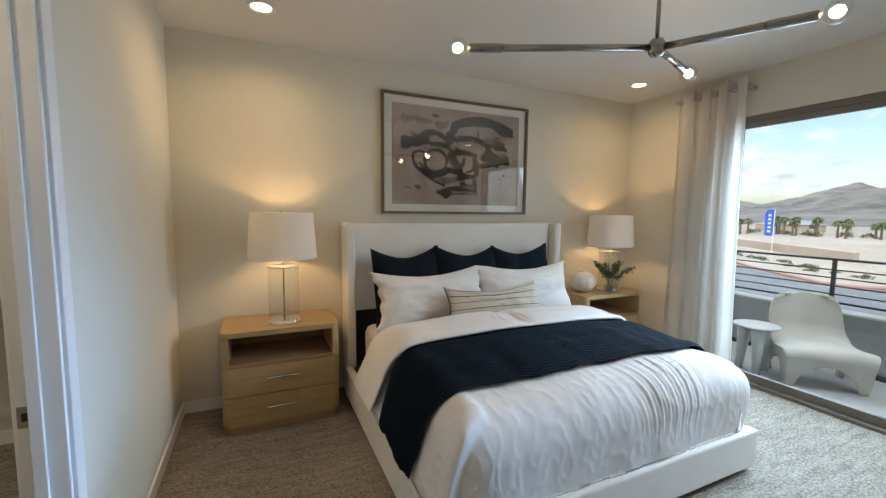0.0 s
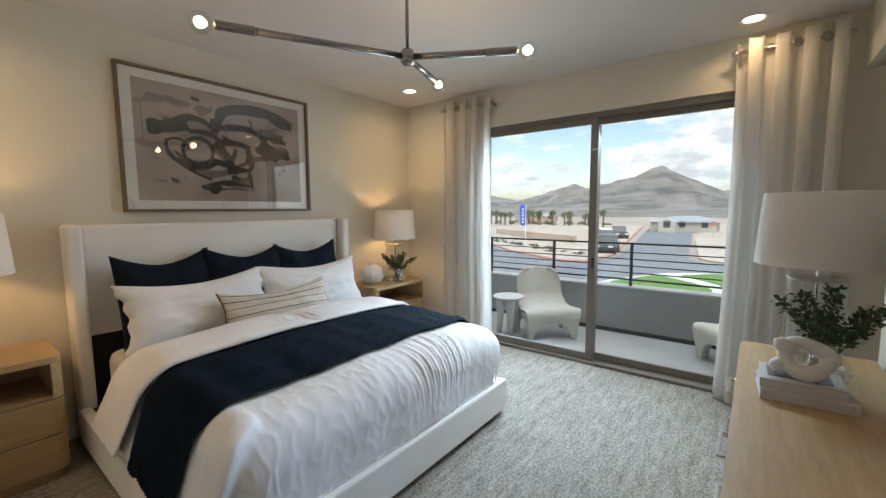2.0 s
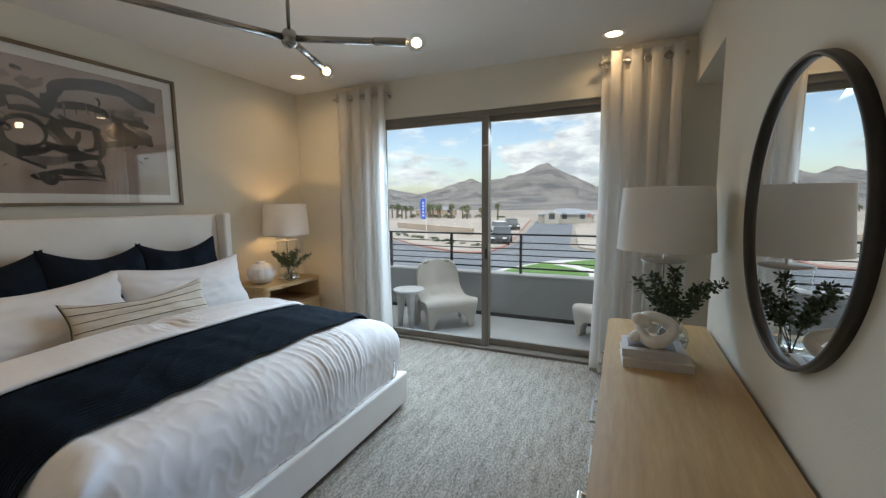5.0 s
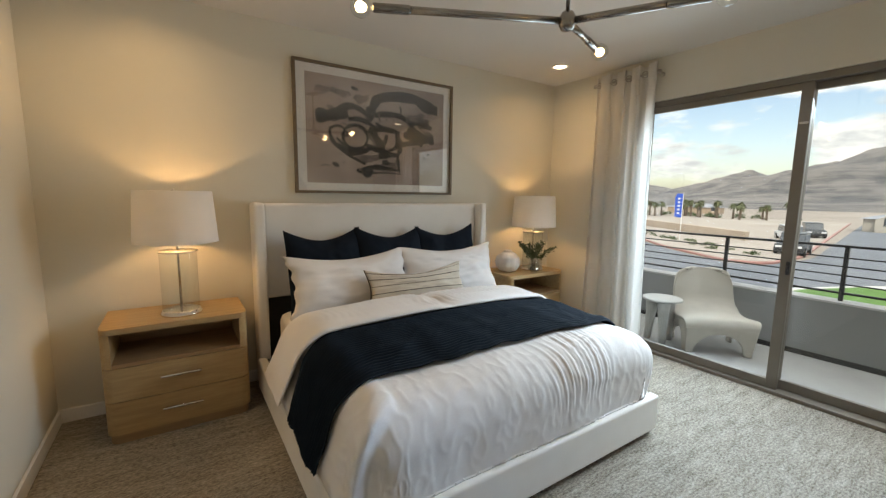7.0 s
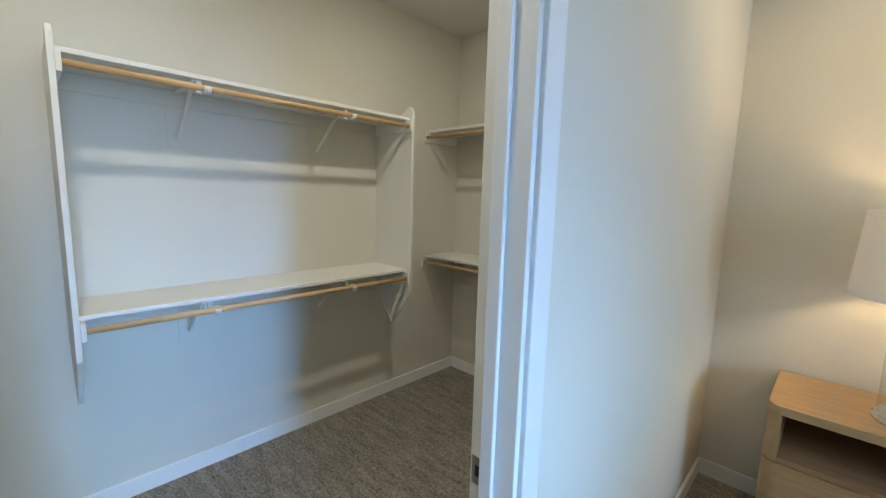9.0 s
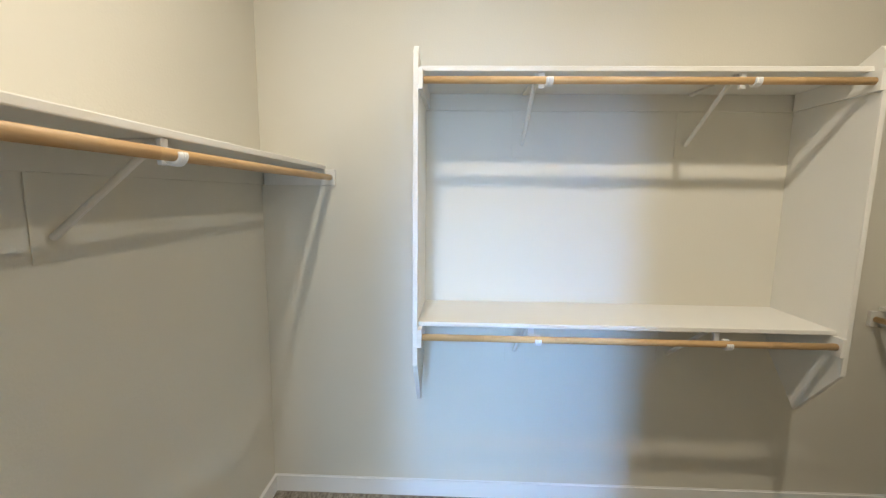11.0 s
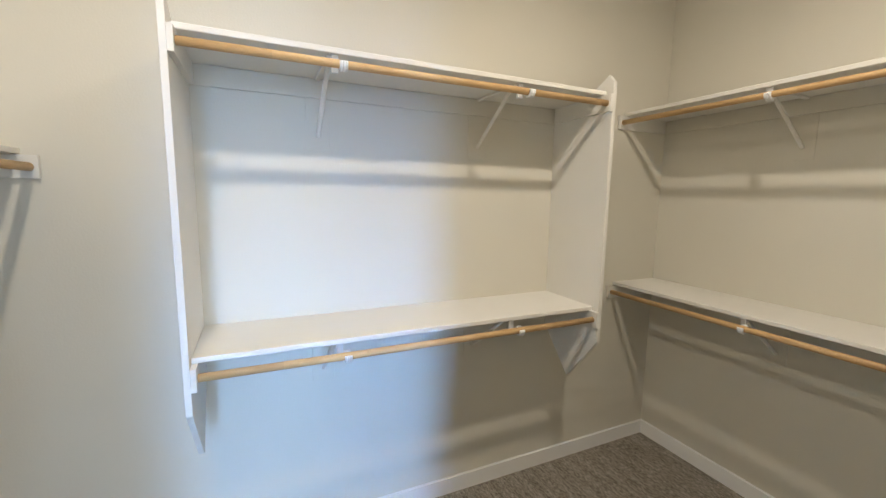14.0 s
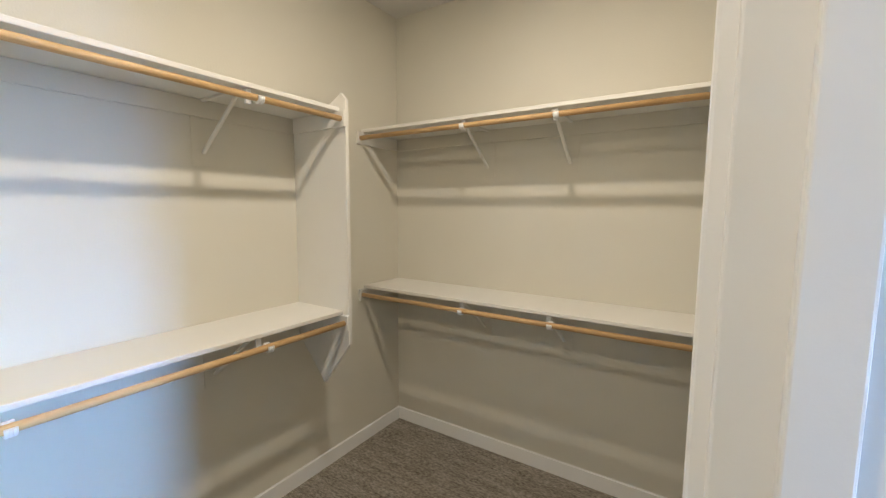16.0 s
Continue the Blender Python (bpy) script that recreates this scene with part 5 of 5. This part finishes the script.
def round_poly(pts, r, n=6):
    """A polygon with its corners rounded to radius r."""
    out = []
    for i, p in enumerate(pts):
        a, b, c = Vector(pts[i - 1]), Vector(p), Vector(pts[(i + 1) % len(pts)])
        q = min(r, (a - b).length / 2.2, (c - b).length / 2.2)
        s, e = b + (a - b).normalized() * q, b + (c - b).normalized() * q
        out += [tuple((1 - f) ** 2 * s + 2 * f * (1 - f) * b + f * f * e) for f in [k / n for k in range(n + 1)]]
    return out


def raised(name, pts, z0, z1, material, label):
    return structure(name, prism(pts, 2, z0, z1), material, label)


flat("ground", [(-800, -2500), (4500, -2500), (4500, 2500), (-800, 2500)], GZ - 0.02, DESERT, "pale dry desert ground")
flat("road", round_poly([(8, -60), (36, -60), (36, -4), (40.5, 1.0), (120, 9), (120, 18.5), (41, 6.6), (34, 7.5), (33.2, 9.5), (38, 16.5), (46, 25), (70, 45), (62, 58), (8, 40)], 3.0), GZ, ASPHALT, "blue-grey asphalt street with a junction")
lot = [(41.5, 7.2), (34.8, 7.2), (33.6, 9.4), (38.2, 16.4), (46.3, 24.8), (75, 48), (112, 48), (112, 19)]
raised("kerb", round_poly(lot, 2.0), GZ, GZ + 0.14, KERB_RED, "red painted kerb round the corner lot")
inner = [(Vector(p) - Vector((62, 24))) * 0.985 + Vector((62, 24)) for p in lot]
raised("lot", round_poly([tuple(p) for p in inner], 2.0), GZ + 0.02, GZ + 0.17, LOT, "graded sandy lot behind the kerb")
raised("lot_east", round_poly([(41, 0.2), (39.2, -2), (40, -60), (130, -60), (130, 6.5), (70, 3.6)], 3.0), GZ, GZ + 0.15, LOT, "graded sandy lot across the street")
raised("pavement", round_poly([(8, 6.4), (25.4, 4.0), (31.5, 1.2), (33.2, -2.4), (33.2, -60), (8, -60)], 2.0), GZ, GZ + 0.12, WALKWAY, "pale concrete pavement round the lawn")
for pts in ([(25.9, 3.2), (29.9, 1.5), (27.6, -0.95), (26.1, -1.8), (20, -2.4), (19, 3.6)], [(30.4, 0.2), (32.4, -1.5), (32.4, -14), (23, -14), (24, -3.6), (28.2, -1.9)]):
    raised("lawn", pts, GZ + 0.1, GZ + 0.16, LAWN, "bright green clipped lawn")
structure("retaining_wall", prism([(50.5, 14.5), (51.5, 14.5), (64, 33), (63, 33)], 2, GZ, GZ + 1.1), BOXWALL, "low tan retaining wall across the lot")


def mountains():
    peaks = [(900, 151, 87, 0.57), (905, 205, 65, 0.36), (910, 268, 56, 0.50), (1040, 374, 66, 0.48), (1000, 608, 44, 0.30), (880, 40, 33, 0.34), (1150, 760, 60, 0.4), (930, -140, 30, 0.3), (860, 100, 56, 0.5)]

    def fn(u, v):
        x, y = 190 + 1230 * u, -520 + 1700 * v
        h = -4.0
        for px, py, ph, k in peaks:
            d = math.hypot((x - px) * 0.42, y - py)
            h = max(h, ph - k * d + 6.0 * noise.noise((x / 70, y / 45, px)) * min(1, d / 40))
        h += 2.5 * noise.noise((x / 30, y / 22, 0.4)) + 1.1 * noise.noise((x / 12, y / 9, 2.4)) - 3.0 * (1 - abs(noise.noise((x / 200, y / 14, 7.1)))) ** 5 * min(1.0, max(0.0, h / 30))
        h = -4.0 + (h + 4.0) * min(1.0, max(0.0, (x - 540) / 160))
        # a long gravel fan below the slopes
        fan = -3.3 + 0.0085 * (x - 190) + 0.5 * noise.noise((x / 60, y / 40, 5.5)) * min(1.0, (x - 190) / 120)
        return (x, y, max(h, fan))
    link("mountain", grid(fn, 150, 300), ROCK, None, True, "structure", "bare tan and grey desert mountain with banded slopes", "mountain")


mountains()


def house(x, y, w, d, h, turn, wall, seed):
    """A one-storey house with a hipped roof; its long front faces -x before the turn."""
    rnd = random.Random(seed)
    hs = thing("house", (x, y, GZ), "single-storey stucco house with a hipped tile roof", "house", "houses across the street", turn)
    part("wall", box(-d / 2, d / 2, -w / 2, w / 2, 0, h), wall, hs)
    bm = bmesh.new()
    o, rise = 0.5, 1.1
    c = [bm.verts.new(p) for p in ((-d / 2 - o, -w / 2 - o, h), (d / 2 + o, -w / 2 - o, h), (d / 2 + o, w / 2 + o, h), (-d / 2 - o, w / 2 + o, h), (0, -w / 2 + d / 2.4, h + rise), (0, w / 2 - d / 2.4, h + rise))]
    for f in ((0, 1, 4), (1, 2, 5, 4), (2, 3, 5), (3, 0, 4, 5), (3, 2, 1, 0)):
        bm.faces.new([c[i] for i in f])
    part("roof", bm, ROOF, hs, "grey tile roof")
    gw = w * 0.28
    gable = part("porch", prism([(-gw / 2, 0), (gw / 2, 0), (gw / 2, h * 0.95), (0, h + 0.75), (-gw / 2, h * 0.95)], 0, -d / 2 - 1.2, -d / 2), wall, hs)
    for m in gable.data.vertices:
        m.co.y += w * 0.22
    part("window", box(-d / 2 - 1.23, -d / 2 - 1.2, w * 0.22 - 0.6, w * 0.22 + 0.6, 0.9, 2.1), HOUSEGLASS, hs)
    n = max(2, int(w / 3.2))
    for i in range(n):
        yy = -w / 2 + (i + 0.5) * w / n
        if abs(yy - w * 0.22) < gw / 2 + 0.5:
            continue
        wn = part("window", box(-d / 2 - 0.03, -d / 2 - 0.001, yy - 0.5, yy + 0.5, 0.9 + rnd.uniform(-0.05, 0.05), 2.1), HOUSEGLASS, hs)
        part("window_trim", box(-d / 2 - 0.06, -d / 2 - 0.031, yy - 0.62, yy + 0.62, 0.78, 0.9), WALKWAY, wn)


for k, (x, y, w, t, wl) in enumerate(((90, 7.3, 10.5, 0, HOUSEWALL), (138, 60, 14, 14, HOUSEWALL_B), (96, -11, 13, -4, HOUSEWALL_B))):
    house(x, y, w, 8.0, 1.9, t, wl, k)


def palm(x, y, h, seed):
    rnd = random.Random(seed)
    p = thing("palm_tree", (x, y, GZ), "tall fan palm with a shaggy green crown", "palm tree", "palms along the far street")
    bend = rnd.uniform(-0.2, 0.2)
    part("trunk", tube([(0, 0, 0), (bend * 0.3, 0, h * 0.4), (bend, 0, h)], [0.26, 0.2, 0.17], 9), TRUNK, p)
    bm = bmesh.new()
    for k in range(46):
        a, el = rnd.uniform(0, 2 * math.pi), rnd.uniform(-0.6, 1.2)
        L = rnd.uniform(0.8, 1.35)
        prev = None
        for s in range(5):
            f = s / 4
            r = L * f * math.cos(el)
            z = h + L * f * math.sin(el) - 0.7 * f * f * L
            w = 0.20 * math.sin(math.pi * (0.12 + 0.85 * f))
            ca, sa = math.cos(a), math.sin(a)
            c = Vector((bend + r * ca, r * sa, z))
            sd = Vector((-sa, ca, rnd.uniform(-0.3, 0.3))) * w
            pair = (bm.verts.new(c + sd), bm.verts.new(c - sd))
            if prev:
                bm.faces.new((prev[0], pair[0], pair[1], prev[1]))
            prev = pair
    part("crown", bm, PALM, p, "spreading fronds")


rnd = random.Random(3)
for i in range(19):
    palm(104 + rnd.uniform(-3, 7), 30 + 1.75 * i + rnd.uniform(-0.9, 0.9), rnd.uniform(2.6, 4.0), i)
palm(98, 24.8, 3.9, 33)


def bush(x, y, r, seed):
    rnd = random.Random(seed)
    b = thing("shrub", (x, y, GZ + 0.16), "low dry green shrub on the sandy verge", "shrub", "verge shrubs")
    bm = bmesh.new()
    for k in range(90):
        d = Vector((rnd.gauss(0, 1), rnd.gauss(0, 1), abs(rnd.gauss(0, 0.9)))).normalized() * r * rnd.uniform(0.5, 1.0)
        d.z = max(0.02, d.z * 0.8)
        s = rnd.uniform(0.05, 0.11) * (r / 0.4)
        e1 = Vector((rnd.uniform(-1, 1), rnd.uniform(-1, 1), rnd.uniform(-1, 1))).normalized() * s
        e2 = Vector((rnd.uniform(-1, 1), rnd.uniform(-1, 1), rnd.uniform(-1, 1))).normalized() * s
        bm.faces.new([bm.verts.new(q) for q in (d, d + e1, d + e1 + e2)])
        bm.faces.new([bm.verts.new(q) for q in (d, d + e2, d - e1)])
    part("foliage", bm, SHRUB, b)


for i in range(26):
    f = i / 25
    bush(36.5 + 12 * f + rnd.uniform(0, 2.4), 9.4 + 16.5 * f + rnd.uniform(-0.9, 0.5), rnd.uniform(0.22, 0.45), 50 + i)
for i in range(14):
    bush(112 + rnd.uniform(-6, 6), 34 + i * 3.4 + rnd.uniform(-1, 1), rnd.uniform(0.9, 1.6), 90 + i)


def car(x, y, turn, paint_mat, label, tall=1.0):
    """A pickup or SUV. Local: nose towards -x."""
    c = thing("car", (x, y, GZ), label, "car", "parked cars", turn)
    H = tall
    part("body", prism([(-2.35, 0.42), (2.35, 0.42), (2.38, 0.95 * H), (1.0, 1.02 * H), (-1.0, 1.05 * H), (-2.1, 0.98 * H), (-2.38, 0.75)], 1, -0.92, 0.92, 0.06), paint_mat, c)
    part("cabin", prism([(-1.2, 1.02 * H), (-0.65, 1.70 * H), (1.35, 1.72 * H), (1.85, 1.02 * H)], 1, -0.80, 0.80, 0.06), HOUSEGLASS, c, "dark glazed cabin")
    part("roof", prism([(-0.72, 1.69 * H), (-0.6, 1.76 * H), (1.3, 1.78 * H), (1.42, 1.70 * H)], 1, -0.78, 0.78, 0.02), paint_mat, c)
    for sx in (-1.45, 1.45):
        for sy in (-0.86, 0.86):
            bm = lathe([(0.0, -0.12), (0.34, -0.12), (0.38, -0.08), (0.38, 0.08), (0.34, 0.12), (0.0, 0.12)], 22)
            bmesh.ops.rotate(bm, cent=(0, 0, 0), matrix=Matrix.Rotation(radians(90), 3, "X"), verts=bm.verts)
            bmesh.ops.translate(bm, vec=(sx, sy, 0.38), verts=bm.verts)
            w = part("wheel", bm, TYRE, c)
            bm = lathe([(0.0, -0.125), (0.2, -0.125), (0.2, 0.125), (0.0, 0.125)], 16)
            bmesh.ops.rotate(bm, cent=(0, 0, 0), matrix=Matrix.Rotation(radians(90), 3, "X"), verts=bm.verts)
            bmesh.ops.translate(bm, vec=(sx, sy, 0.38), verts=bm.verts)
            part("rim", bm, STEEL, w)
    for s in (-0.62, 0.62):
        part("headlight", box(-2.42, -2.33, s - 0.2, s + 0.2, 0.72 * H, 0.86 * H, 0.02), PLASTIC, c, "white headlight")


car(43.2, 8.4, 8, CAR_DARK, "dark sport utility vehicle parked at the junction", 1.04)
car(57.0, 12.6, 30, CAR_WHITE, "white pickup parked along the side street")
car(64.0, 12.6, 24, CAR_DARK, "black pickup parked along the side street", 1.05)


def banner():
    b = thing("feather_banner", (45.0, 18.4, GZ), "tall blue feather banner on a white pole", "banner")
    part("pole", tube([(0, 0, 0), (0, 0, 5.0)], 0.035, 8), TRIM, b, "white pole")
    part("flag", prism([(0.02, 2.5), (0.72, 2.55), (0.78, 4.6), (0.60, 5.0), (0.02, 5.0)], 0, -0.012, 0.012), BANNER, b, "blue cloth")
    for k in range(5):
        part("letter_bar", box(-0.02, -0.013, 0.25, 0.5, 2.85 + 0.38 * k, 3.05 + 0.38 * k), TRIM, b, "white mark")


banner()


def road_sign(x, y, kind, label):
    s = thing("road_sign", (x, y, GZ + 0.1), label, "sign")
    part("pole", tube([(0, 0, 0), (0, 0, 2.1)], 0.03, 8), STEEL, s)
    if kind == "stop":
        o = [(0.38 * math.cos(math.pi / 8 + k * math.pi / 4), 2.1 + 0.38 * math.sin(math.pi / 8 + k * math.pi / 4)) for k in range(8)]
        part("plate", prism(o, 0, -0.04, -0.032), KERB_RED, s, "red octagon plate")
    else:
        part("plate", prism([(-0.7, 2.0), (0.7, 2.0), (0.7, 2.22), (-0.7, 2.22)], 0, -0.04, -0.032), LEAF, s, "green street name plate")


road_sign(70, 1.4, "stop", "red octagonal stop sign beside the side street")
road_sign(62, 13.8, "name", "green street name sign at the junction")
